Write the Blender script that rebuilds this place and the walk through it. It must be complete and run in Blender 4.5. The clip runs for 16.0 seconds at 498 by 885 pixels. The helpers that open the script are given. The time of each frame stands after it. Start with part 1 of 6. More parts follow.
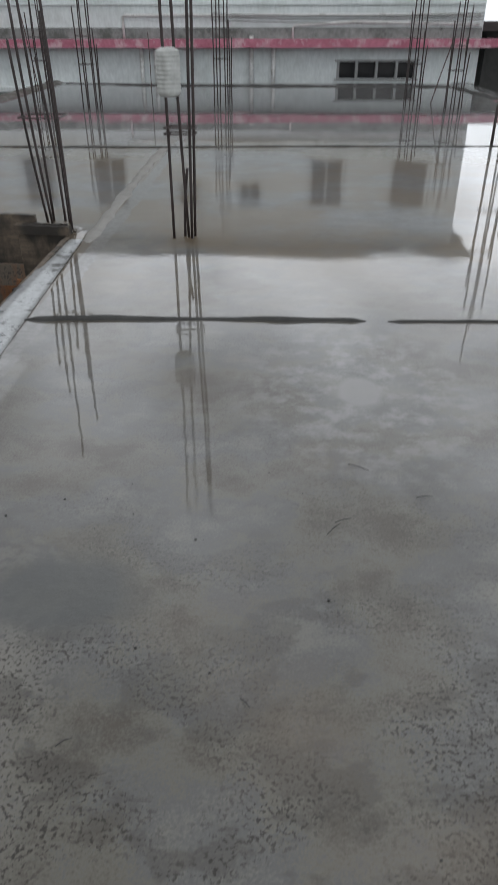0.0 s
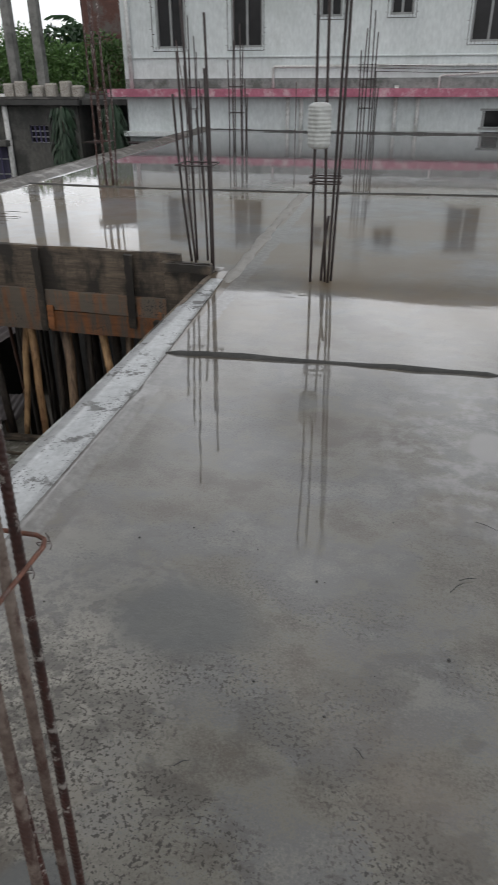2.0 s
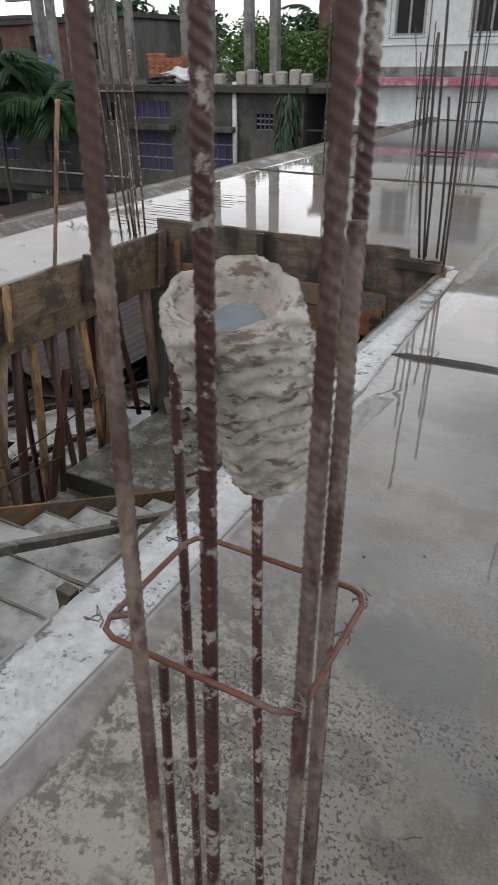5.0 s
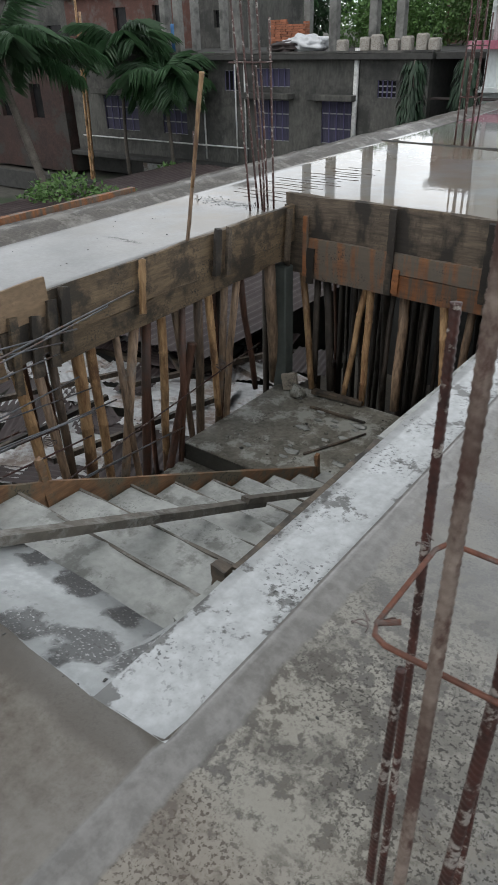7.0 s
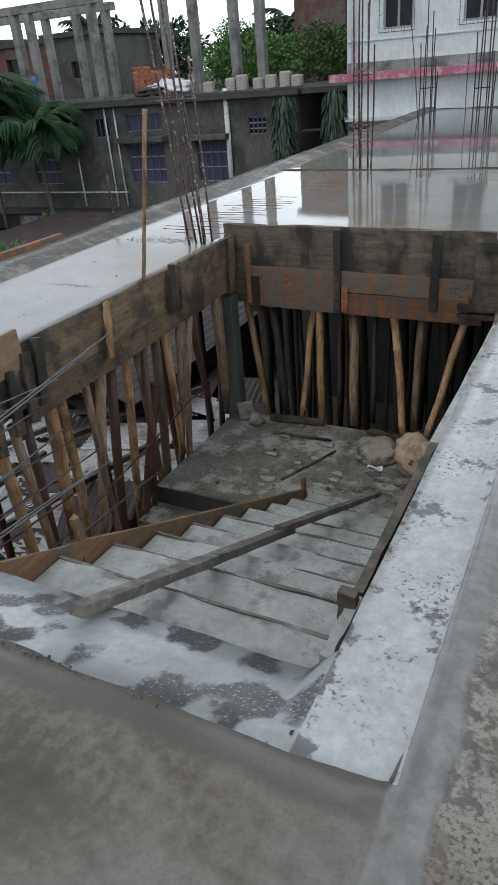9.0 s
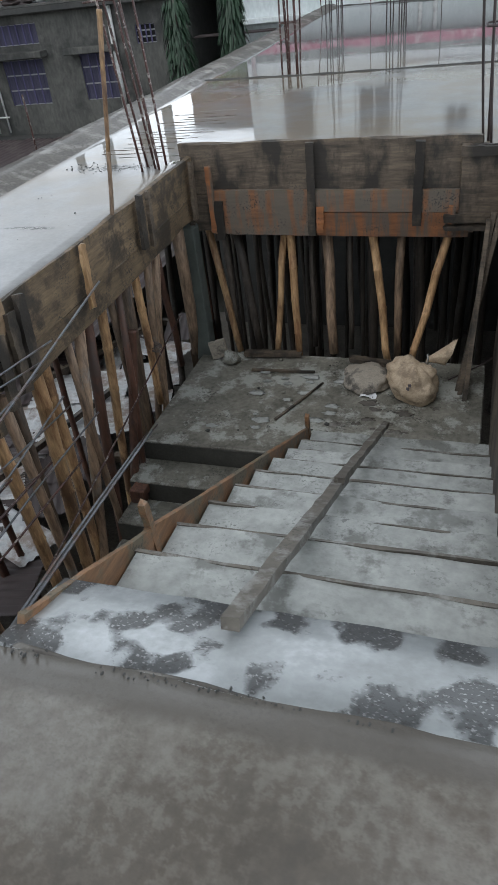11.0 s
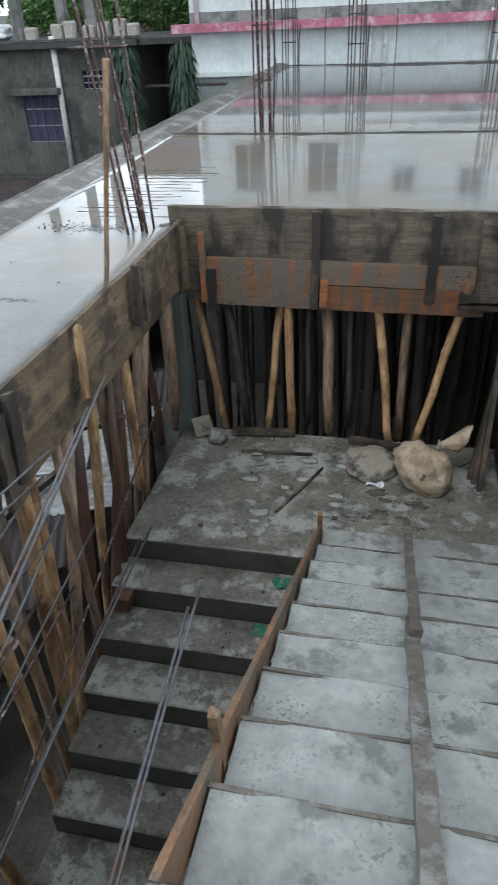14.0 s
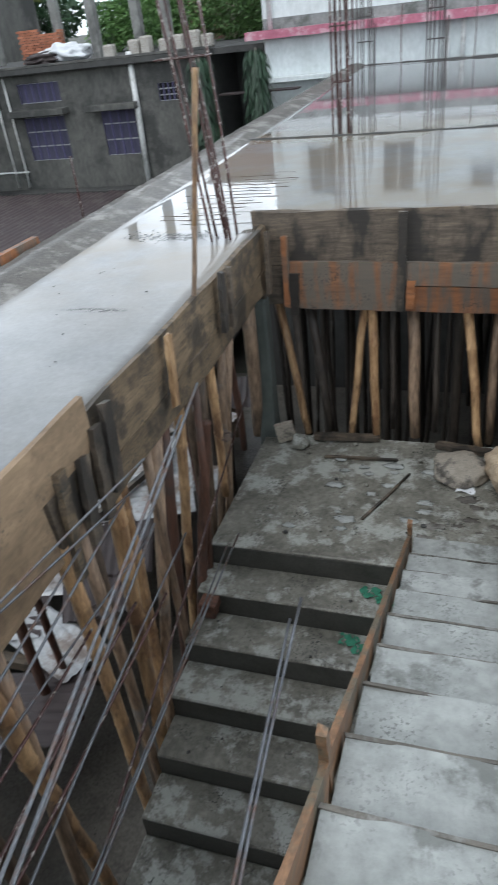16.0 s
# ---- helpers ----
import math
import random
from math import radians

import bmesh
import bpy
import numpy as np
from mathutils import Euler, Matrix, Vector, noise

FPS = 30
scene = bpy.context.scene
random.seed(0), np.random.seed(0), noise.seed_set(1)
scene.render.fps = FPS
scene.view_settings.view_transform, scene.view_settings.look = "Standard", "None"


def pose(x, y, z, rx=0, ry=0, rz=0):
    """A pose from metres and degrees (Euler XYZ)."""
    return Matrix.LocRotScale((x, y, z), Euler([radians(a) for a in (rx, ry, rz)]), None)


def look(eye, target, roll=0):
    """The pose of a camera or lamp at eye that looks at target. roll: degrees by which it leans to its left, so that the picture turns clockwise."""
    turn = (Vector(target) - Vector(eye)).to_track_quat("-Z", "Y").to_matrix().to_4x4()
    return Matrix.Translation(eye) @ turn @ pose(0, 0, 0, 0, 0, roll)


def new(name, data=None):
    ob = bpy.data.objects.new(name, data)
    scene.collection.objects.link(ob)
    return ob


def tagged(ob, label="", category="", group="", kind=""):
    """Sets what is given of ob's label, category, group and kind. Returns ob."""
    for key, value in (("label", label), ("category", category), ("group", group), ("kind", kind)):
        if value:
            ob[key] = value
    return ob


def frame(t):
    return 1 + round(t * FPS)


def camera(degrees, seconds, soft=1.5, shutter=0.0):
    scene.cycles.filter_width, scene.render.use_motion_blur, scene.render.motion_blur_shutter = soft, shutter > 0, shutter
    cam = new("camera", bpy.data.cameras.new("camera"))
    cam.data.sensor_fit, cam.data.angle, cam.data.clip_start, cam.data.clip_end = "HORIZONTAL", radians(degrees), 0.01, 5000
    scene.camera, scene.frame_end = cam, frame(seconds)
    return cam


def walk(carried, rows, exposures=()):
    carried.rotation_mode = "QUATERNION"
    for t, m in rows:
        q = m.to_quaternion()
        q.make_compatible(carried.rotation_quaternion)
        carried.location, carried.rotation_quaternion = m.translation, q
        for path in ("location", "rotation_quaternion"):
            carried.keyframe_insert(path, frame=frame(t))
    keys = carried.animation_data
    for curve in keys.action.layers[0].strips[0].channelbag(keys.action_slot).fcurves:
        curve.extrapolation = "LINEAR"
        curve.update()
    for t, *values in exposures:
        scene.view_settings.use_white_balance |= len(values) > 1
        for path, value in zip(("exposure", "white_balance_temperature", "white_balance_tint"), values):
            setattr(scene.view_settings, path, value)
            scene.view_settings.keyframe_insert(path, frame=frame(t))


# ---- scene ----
cam = camera(40.4, 16.0, shutter=0.35)
PATH = [
    (0, (0.093, 0.154, 1.201), (0.029, 1.849, 0.141), -0.11),
    (0.5, (0.110, 0.132, 1.261), (0.054, 1.898, 0.323), 1.44),
    (1, (0.107, 0.112, 1.265), (0.012, 1.873, 0.321), -0.17),
    (1.5, (0.085, 0.102, 1.253), (-0.117, 1.847, 0.298), 0.01),
    (2, (0.038, 0.110, 1.246), (-0.353, 1.817, 0.279), -0.42),
    (2.5, (0.005, 0.134, 1.231), (-0.511, 1.801, 0.255), -1.66),
    (3, (-0.026, 0.162, 1.223), (-0.672, 1.782, 0.244), -2.47),
    (3.5, (-0.059, 0.188, 1.213), (-0.792, 1.769, 0.232), -1.88),
    (4, (-0.103, 0.196, 1.210), (-0.909, 1.739, 0.226), -1.14),
    (4.5, (-0.154, 0.199, 1.215), (-0.976, 1.733, 0.230), -0.81),
    (5, (-0.203, 0.202, 1.214), (-1.059, 1.718, 0.231), -0.63),
    (5.2, (-0.232, 0.204, 1.209), (-1.102, 1.690, 0.193), -0.03),
    (7.3, (-0.384, 0.085, 1.234), (-1.467, 1.405, 0.193), -1.91),
    (7.5, (-0.397, 0.042, 1.227), (-1.478, 1.361, 0.182), -1.41),
    (8, (-0.483, -0.062, 1.223), (-1.618, 1.200, 0.166), -4.28),
    (8.5, (-0.664, -0.087, 1.210), (-1.570, 1.394, 0.216), -3.72),
    (9, (-0.864, -0.115, 1.198), (-1.706, 1.418, 0.228), -5.16),
    (9.2, (-0.897, -0.124, 1.205), (-1.751, 1.365, 0.178), -5.76),
    (11.3, (-1.607, -0.004, 1.176), (-2.159, 1.504, -0.017), -7.36),
    (11.5, (-1.656, 0.061, 1.162), (-2.207, 1.559, -0.043), -7.36),
    (12, (-1.776, 0.227, 1.176), (-2.352, 1.721, -0.022), -7.26),
    (12.5, (-1.837, 0.322, 1.186), (-2.295, 1.856, -0.012), -6.03),
    (13, (-1.989, 0.390, 1.206), (-2.331, 2.001, 0.071), -2.64),
    (13.5, (-2.064, 0.433, 1.209), (-2.381, 2.093, 0.140), -2.45),
    (14, (-2.104, 0.439, 1.200), (-2.487, 2.071, 0.110), -2.89),
    (14.5, (-2.157, 0.445, 1.198), (-2.704, 2.037, 0.118), -5.09),
    (15, (-2.202, 0.425, 1.191), (-2.867, 1.980, 0.122), -7.10),
    (15.5, (-2.229, 0.424, 1.182), (-2.961, 1.941, 0.103), -7.57),
    (16, (-2.193, 0.458, 1.196), (-2.781, 2.045, 0.131), -6.99),
]
walk(cam, [(t, look(eye, target, roll)) for t, eye, target, roll in PATH],
     [(0.0, -0.6, 6450, 11), (1.2, -0.6, 6500, 11), (2.5, -0.48, 6650, 13), (4.5, -0.24, 6650, 14), (8.0, -0.2, 6350, 9), (9.0, -0.25, 6200, 9), (11.5, 0.05, 6150, 9), (13.5, 0.2, 6000, 7), (16.0, 0.4, 6050, 8)])

# ---- world and light ----
world = bpy.data.worlds.new("overcast_sky")
scene.world = world
world.use_nodes = True
wn, wl = world.node_tree.nodes, world.node_tree.links
sky = wn.new("ShaderNodeTexSky")
sky.sky_type = "NISHITA"
sky.sun_disc = False
sky.sun_elevation, sky.sun_rotation = radians(58), radians(200)
sky.dust_density, sky.air_density = 3.0, 1.0
hsv = wn.new("ShaderNodeHueSaturation")
hsv.inputs["Saturation"].default_value = 0.22
wl.new(sky.outputs[0], hsv.inputs["Color"])
wtc = wn.new("ShaderNodeTexCoord")
cloud = wn.new("ShaderNodeTexNoise")
cloud.inputs["Scale"].default_value = 4.2
cloud.inputs["Detail"].default_value = 7.0
wl.new(wtc.outputs["Generated"], cloud.inputs["Vector"])
cramp = wn.new("ShaderNodeMapRange")
cramp.inputs["From Min"].default_value, cramp.inputs["From Max"].default_value = 0.36, 0.66
cramp.inputs["To Min"].default_value, cramp.inputs["To Max"].default_value = 0.58, 1.42
wl.new(cloud.outputs["Fac"], cramp.inputs["Value"])
veil = wn.new("ShaderNodeMix")
veil.data_type = "RGBA"
veil.blend_type = "MIX"
veil.inputs[0].default_value = 0.6
veil.inputs[7].default_value = (8.5, 8.9, 9.2, 1)
wl.new(hsv.outputs[0], veil.inputs[6])
# a thin overcast, brighter low down than overhead
wsep = wn.new("ShaderNodeSeparateXYZ")
wl.new(wtc.outputs["Generated"], wsep.inputs[0])
gmap = wn.new("ShaderNodeMapRange")
gmap.interpolation_type = "SMOOTHSTEP"
gmap.inputs["From Min"].default_value, gmap.inputs["From Max"].default_value = 0.12, 0.8
gmap.inputs["To Min"].default_value, gmap.inputs["To Max"].default_value = 1.62, 0.72
wl.new(wsep.outputs["Z"], gmap.inputs["Value"])
gmul = wn.new("ShaderNodeMath")
gmul.operation = "MULTIPLY"
wl.new(gmap.outputs[0], gmul.inputs[0])
lean = wn.new("ShaderNodeMapRange")
lean.inputs["From Min"].default_value, lean.inputs["From Max"].default_value = -1.0, 1.0
lean.inputs["To Min"].default_value, lean.inputs["To Max"].default_value = 0.56, 1.43
wdot = wn.new("ShaderNodeVectorMath")
wdot.operation = "DOT_PRODUCT"
wdot.inputs[1].default_value = (0.8, 0.6, 0.0)
wl.new(wtc.outputs["Generated"], wdot.inputs[0])
wl.new(wdot.outputs["Value"], lean.inputs["Value"])
lmul = wn.new("ShaderNodeMath")
lmul.operation = "MULTIPLY"
wl.new(lean.outputs[0], lmul.inputs[0])
wl.new(cramp.outputs[0], lmul.inputs[1])
wl.new(lmul.outputs[0], gmul.inputs[1])
cmul = wn.new("ShaderNodeVectorMath")
cmul.operation = "SCALE"
wl.new(veil.outputs[2], cmul.inputs[0])
wl.new(gmul.outputs[0], cmul.inputs["Scale"])
wbg = wn["Background"]
wl.new(cmul.outputs[0], wbg.inputs["Color"])
wbg.inputs["Strength"].default_value = 0.155
sun = new("sun", bpy.data.lights.new("sun", "SUN"))
sun.data.energy, sun.data.angle, sun.data.color = 0.7, radians(40), (1.0, 0.97, 0.93)
sun.matrix_world = look((-5.5, -15.0, 26.0), (0, 0, 0))
scene.view_settings.exposure = 0.0

# ---- materials ----


def material(name, rough=0.7, metal=0.0):
    m = bpy.data.materials.new(name)
    m.use_nodes = True
    b = m.node_tree.nodes["Principled BSDF"]
    b.inputs["Roughness"].default_value, b.inputs["Metallic"].default_value = rough, metal
    return m, m.node_tree.nodes, m.node_tree.links, b


def noise_tex(n, l, scale, detail=6.0, rough=0.6, vec=None, stretch=None):
    t = n.new("ShaderNodeTexNoise")
    t.inputs["Scale"].default_value, t.inputs["Detail"].default_value, t.inputs["Roughness"].default_value = scale, detail, rough
    if vec is None:
        c = n.new("ShaderNodeTexCoord")
        vec = c.outputs["Object"]
    if stretch:
        mp = n.new("ShaderNodeMapping")
        mp.inputs["Scale"].default_value = stretch
        l.new(vec, mp.inputs["Vector"])
        vec = mp.outputs[0]
    l.new(vec, t.inputs["Vector"])
    return t.outputs["Fac"]


def ramp(n, l, fac, stops):
    r = n.new("ShaderNodeValToRGB")
    e = r.color_ramp.elements
    while len(e) < len(stops):
        e.new(0.5)
    for k, (pos, col) in zip(e, stops):
        k.position, k.color = pos, (*col, 1) if len(col) == 3 else col
    l.new(fac, r.inputs[0])
    return r.outputs[0]


def grey(v):
    return (v, v, v)


def mix(n, l, fac, a, b, kind="MIX"):
    m = n.new("ShaderNodeMix")
    m.data_type, m.blend_type = "RGBA", kind
    for sock, v in ((m.inputs[0], fac), (m.inputs[6], a), (m.inputs[7], b)):
        if isinstance(v, (int, float)):
            sock.default_value = v
        elif isinstance(v, tuple):
            sock.default_value = (*v, 1)
        else:
            l.new(v, sock)
    return m.outputs[2]


def maths(n, l, op, a, b=0.0, clamp=False):
    m = n.new("ShaderNodeMath")
    m.operation, m.use_clamp = op, clamp
    for sock, v in ((m.inputs[0], a), (m.inputs[1], b)):
        if isinstance(v, (int, float)):
            sock.default_value = v
        else:
            l.new(v, sock)
    return m.outputs[0]


def bump(n, l, b, height, strength, dist, slot="Normal"):
    k = n.new("ShaderNodeBump")
    k.inputs["Strength"].default_value, k.inputs["Distance"].default_value = strength, dist
    l.new(height, k.inputs["Height"])
    l.new(k.outputs[0], b.inputs[slot])


def weathered(name, dark, light, scale, rough=0.75, fine=40.0, bumps=0.4, dist=0.004, stain=None, stain_scale=1.0, random_tint=0.0, stretch=None, metal=0.0, wet=0.0, stain_at=0.5, stain_w=0.1, flecks=0.0, stain_stretch=None, stain_rough=0.7):
    """Two scales of noise between two colours, with stains of a third, and a fine relief."""
    m, n, l, b = material(name, rough, metal)
    big = noise_tex(n, l, scale, 8.0, 0.65, stretch=stretch)
    small = noise_tex(n, l, fine, 4.0, 0.6, stretch=stretch)
    both = maths(n, l, "ADD", maths(n, l, "MULTIPLY", big, 0.65), maths(n, l, "MULTIPLY", small, 0.35))
    col = ramp(n, l, both, [(0.34, dark), (0.66, light)])
    if stain:
        s = ramp(n, l, noise_tex(n, l, stain_scale, 7.0, stain_rough, stretch=stain_stretch), [(stain_at, grey(0)), (stain_at + stain_w, grey(1))])
        col = mix(n, l, maths(n, l, "MULTIPLY", s, 0.88), col, stain)
        shade = maths(n, l, "ADD", maths(n, l, "MULTIPLY", small, 0.3), 0.85)
        col = mix(n, l, 1.0, col, shade, "MULTIPLY")
    if flecks:
        near = ramp(n, l, noise_tex(n, l, 5.0, 4.0, 0.6), [(0.48, grey(0)), (0.66, grey(1))])
        f = ramp(n, l, noise_tex(n, l, 70.0, 3.0, 0.6), [(0.56, grey(0)), (0.6, grey(1))])
        col = mix(n, l, maths(n, l, "MULTIPLY", maths(n, l, "MULTIPLY", f, near), flecks), col, (0.03, 0.03, 0.028))
    if random_tint:
        o = n.new("ShaderNodeObjectInfo")
        mr = n.new("ShaderNodeMapRange")
        mr.inputs["To Min"].default_value, mr.inputs["To Max"].default_value = 1 - random_tint, 1 + random_tint
        l.new(o.outputs["Random"], mr.inputs["Value"])
        col = mix(n, l, 1.0, col, mr.outputs[0], "MULTIPLY")
    l.new(col, b.inputs["Base Color"])
    l.new(maths(n, l, "ADD", maths(n, l, "MULTIPLY", big, 0.3), rough - 0.15), b.inputs["Roughness"])
    if wet:
        b.inputs["Coat Weight"].default_value, b.inputs["Coat Roughness"].default_value, b.inputs["Coat IOR"].default_value = wet, 0.12, 1.33
    if bumps:
        bump(n, l, b, both, bumps, dist)
    return m


def slab_material():
    """Fresh concrete under rain: still pools far out, a mottled damp skin close by, muddy bays and bays paled for
    laitance and sky glare beside.
    """
    m, n, l, b = material("wet_concrete_slab", 0.6)
    c = n.new("ShaderNodeTexCoord")
    sep = n.new("ShaderNodeSeparateXYZ")
    l.new(c.outputs["Object"], sep.inputs[0])
    x, y = sep.outputs[0], sep.outputs[1]
    patches = noise_tex(n, l, 1.5, 4.0, 0.5)
    clusters = noise_tex(n, l, 3.3, 5.0, 0.6)
    mottle = noise_tex(n, l, 25.0, 7.0, 0.68)
    flecks = noise_tex(n, l, 34.0, 5.0, 0.7)
    grain = noise_tex(n, l, 150.0, 4.0, 0.7)
    tint = noise_tex(n, l, 0.8, 6.0, 0.6)
    wob = maths(n, l, "MULTIPLY", maths(n, l, "SUBTRACT", noise_tex(n, l, 7.0, 4.0, 0.6), 0.5), 0.09)

    def edge(v, lo, hi):
        r = n.new("ShaderNodeMapRange")
        r.inputs["From Min"].default_value, r.inputs["From Max"].default_value = lo, hi
        l.new(v, r.inputs["Value"])
        return r.outputs[0]
    far = edge(y, 0.7, 1.9)
    main = edge(x, -1.068, -1.058)
    side = edge(maths(n, l, "MULTIPLY", x, -1.0), 3.5, 3.6)
    back = edge(y, 4.6, 4.9)
    bay = maths(n, l, "MAXIMUM", side, back)
    depth = maths(n, l, "ADD", maths(n, l, "MULTIPLY", far, 0.62), maths(n, l, "SUBTRACT", maths(n, l, "MULTIPLY", patches, 1.0), 0.12))
    pool = ramp(n, l, depth, [(0.52, grey(0)), (0.92, grey(1))])
    dry = maths(n, l, "SUBTRACT", 1.0, pool, True)
    band = maths(n, l, "MULTIPLY", main, maths(n, l, "SUBTRACT", 1.0, edge(maths(n, l, "ADD", x, wob), -0.975, -0.96), True))
    rough_zone = maths(n, l, "MULTIPLY", dry, maths(n, l, "SUBTRACT", 1.0, band, True))
    hue = noise_tex(n, l, 1.9, 5.0, 0.6, stretch=(1.0, 1.2, 4.0))
    base = ramp(n, l, maths(n, l, "ADD", maths(n, l, "MULTIPLY", hue, 0.75), maths(n, l, "MULTIPLY", grain, 0.25)),
                [(0.40, (0.088, 0.076, 0.060)), (0.475, (0.150, 0.143, 0.120)), (0.52, (0.118, 0.118, 0.117)), (0.59, (0.178, 0.174, 0.156))])
    mud = ramp(n, l, maths(n, l, "ADD", maths(n, l, "MULTIPLY", tint, 0.75), maths(n, l, "MULTIPLY", mottle, 0.25)), [(0.44, (0.060, 0.050, 0.039)), (0.50, (0.090, 0.077, 0.061)), (0.54, (0.135, 0.122, 0.103)), (0.61, (0.19, 0.180, 0.162))])
    col = mix(n, l, maths(n, l, "MULTIPLY", maths(n, l, "SUBTRACT", 1.0, main, True), maths(n, l, "SUBTRACT", 1.0, bay, True)), base, mud)
    # paler bays: laitance, with the sky's white reflection partly put into the colour
    white = ramp(n, l, maths(n, l, "ADD", maths(n, l, "MULTIPLY", clusters, 0.6), maths(n, l, "MULTIPLY", flecks, 0.4)), [(0.36, (0.13, 0.133, 0.133)), (0.62, (0.22, 0.224, 0.224))])
    col = mix(n, l, maths(n, l, "MULTIPLY", bay, 0.8), col, white)
    pale_at = maths(n, l, "MULTIPLY", ramp(n, l, mottle, [(0.50, grey(0)), (0.56, grey(1))]), ramp(n, l, clusters, [(0.40, grey(0)), (0.55, grey(1))]))
    crust = maths(n, l, "MULTIPLY", edge(maths(n, l, "ADD", maths(n, l, "MULTIPLY", x, -1.0), maths(n, l, "MULTIPLY", wob, 4.0)), 0.28, 0.66), main)
    skin = maths(n, l, "MULTIPLY", maths(n, l, "MULTIPLY", crust, rough_zone), ramp(n, l, maths(n, l, "ADD", maths(n, l, "MULTIPLY", mottle, 0.5), maths(n, l, "MULTIPLY", clusters, 0.5)), [(0.465, grey(0)), (0.505, grey(1))]))
    col = mix(n, l, maths(n, l, "MULTIPLY", maths(n, l, "MULTIPLY", crust, rough_zone), 0.6), col, (0.09, 0.080, 0.066))
    col = mix(n, l, maths(n, l, "MULTIPLY", skin, 0.85), col, (0.30, 0.288, 0.25))
    col = mix(n, l, maths(n, l, "MULTIPLY", maths(n, l, "MULTIPLY", pale_at, rough_zone), 0.22), col, (0.20, 0.19, 0.165))
    verge = maths(n, l, "MULTIPLY", maths(n, l, "MULTIPLY", maths(n, l, "SUBTRACT", 1.0, main, True), maths(n, l, "SUBTRACT", 1.0, bay, True)), edge(maths(n, l, "ADD", y, maths(n, l, "MULTIPLY", wob, 0.6)), 0.57, 0.60))
    col = mix(n, l, maths(n, l, "MULTIPLY", verge, 0.8), col, (0.082, 0.072, 0.060))
    clus2 = noise_tex(n, l, 2.3, 4.0, 0.6, stretch=(1.0, 1.4, 3.0))
    speck = noise_tex(n, l, 105.0, 4.0, 0.65)
    damp = ramp(n, l, noise_tex(n, l, 4.2, 6.0, 0.62, stretch=(1.0, 1.5, 2.0)), [(0.50, grey(0)), (0.55, grey(1))])
    shown = maths(n, l, "MULTIPLY", maths(n, l, "MAXIMUM", rough_zone, maths(n, l, "MULTIPLY", main, 0.4)), maths(n, l, "ADD", maths(n, l, "MULTIPLY", main, 0.8), 0.2))
    col = mix(n, l, maths(n, l, "MULTIPLY", maths(n, l, "MULTIPLY", damp, shown), 0.5), col, (0.06, 0.054, 0.046))
    dark_at = maths(n, l, "MULTIPLY", ramp(n, l, maths(n, l, "ADD", maths(n, l, "MULTIPLY", speck, 0.75), maths(n, l, "MULTIPLY", mottle, 0.25)), [(0.528, grey(0)), (0.562, grey(1))]), ramp(n, l, maths(n, l, "ADD", maths(n, l, "MULTIPLY", clus2, 0.6), maths(n, l, "MULTIPLY", clusters, 0.4)), [(0.455, grey(0.06)), (0.53, grey(1))]))
    col = mix(n, l, maths(n, l, "MULTIPLY", maths(n, l, "MULTIPLY", dark_at, shown), 0.82), col, (0.020, 0.016, 0.012))
    rust = maths(n, l, "MULTIPLY", ramp(n, l, noise_tex(n, l, 1.1, 3.0, 0.5, stretch=(1, 1.3, 2)), [(0.52, grey(0)), (0.68, grey(1))]), shown)
    col = mix(n, l, maths(n, l, "MULTIPLY", rust, 0.5), col, (0.15, 0.105, 0.07))
    ochre = maths(n, l, "MULTIPLY", maths(n, l, "MULTIPLY", edge(y, 2.9, 4.2), ramp(n, l, noise_tex(n, l, 0.75, 5.0, 0.6, stretch=(1, 1, 3)), [(0.40, grey(0)), (0.54, grey(1))])), maths(n, l, "SUBTRACT", 1.0, edge(y, 8.5, 9.5), True))
    col = mix(n, l, maths(n, l, "MULTIPLY", ochre, 0.8), col, (0.155, 0.115, 0.062))
    def spot(cx, cy, sx, sy, r0, r1):
        ux, uy = maths(n, l, "DIVIDE", maths(n, l, "SUBTRACT", x, cx), sx), maths(n, l, "DIVIDE", maths(n, l, "SUBTRACT", y, cy), sy)
        d2 = maths(n, l, "SQRT", maths(n, l, "ADD", maths(n, l, "MULTIPLY", ux, ux), maths(n, l, "MULTIPLY", uy, uy)))
        return ramp(n, l, maths(n, l, "ADD", d2, maths(n, l, "MULTIPLY", wob, 6.0)), [(r0, grey(1)), (r1, grey(0))])
    # a shallow bluish puddle, a pale spill round the dab
    puddle = maths(n, l, "MAXIMUM", spot(-0.42, 1.36, 0.24, 0.16, 0.6, 1.0), spot(-0.47, 0.66, 0.09, 0.08, 0.75, 1.0))
    col = mix(n, l, maths(n, l, "MULTIPLY", puddle, 0.8), col, (0.082, 0.086, 0.084))
    # a spilt dab of pale slurry with splashes round it
    dx, dy = maths(n, l, "SUBTRACT", x, 0.43), maths(n, l, "SUBTRACT", y, 2.45)
    dist = maths(n, l, "SQRT", maths(n, l, "ADD", maths(n, l, "MULTIPLY", dx, dx), maths(n, l, "MULTIPLY", maths(n, l, "MULTIPLY", dy, dy), 0.5)))
    dab = ramp(n, l, maths(n, l, "ADD", dist, maths(n, l, "MULTIPLY", wob, 0.5)), [(0.07, grey(1)), (0.10, grey(0))])
    splash = maths(n, l, "MULTIPLY", ramp(n, l, dist, [(0.25, grey(1)), (0.55, grey(0))]), ramp(n, l, noise_tex(n, l, 9.0, 6.0, 0.66), [(0.47, grey(0)), (0.62, grey(1))]))
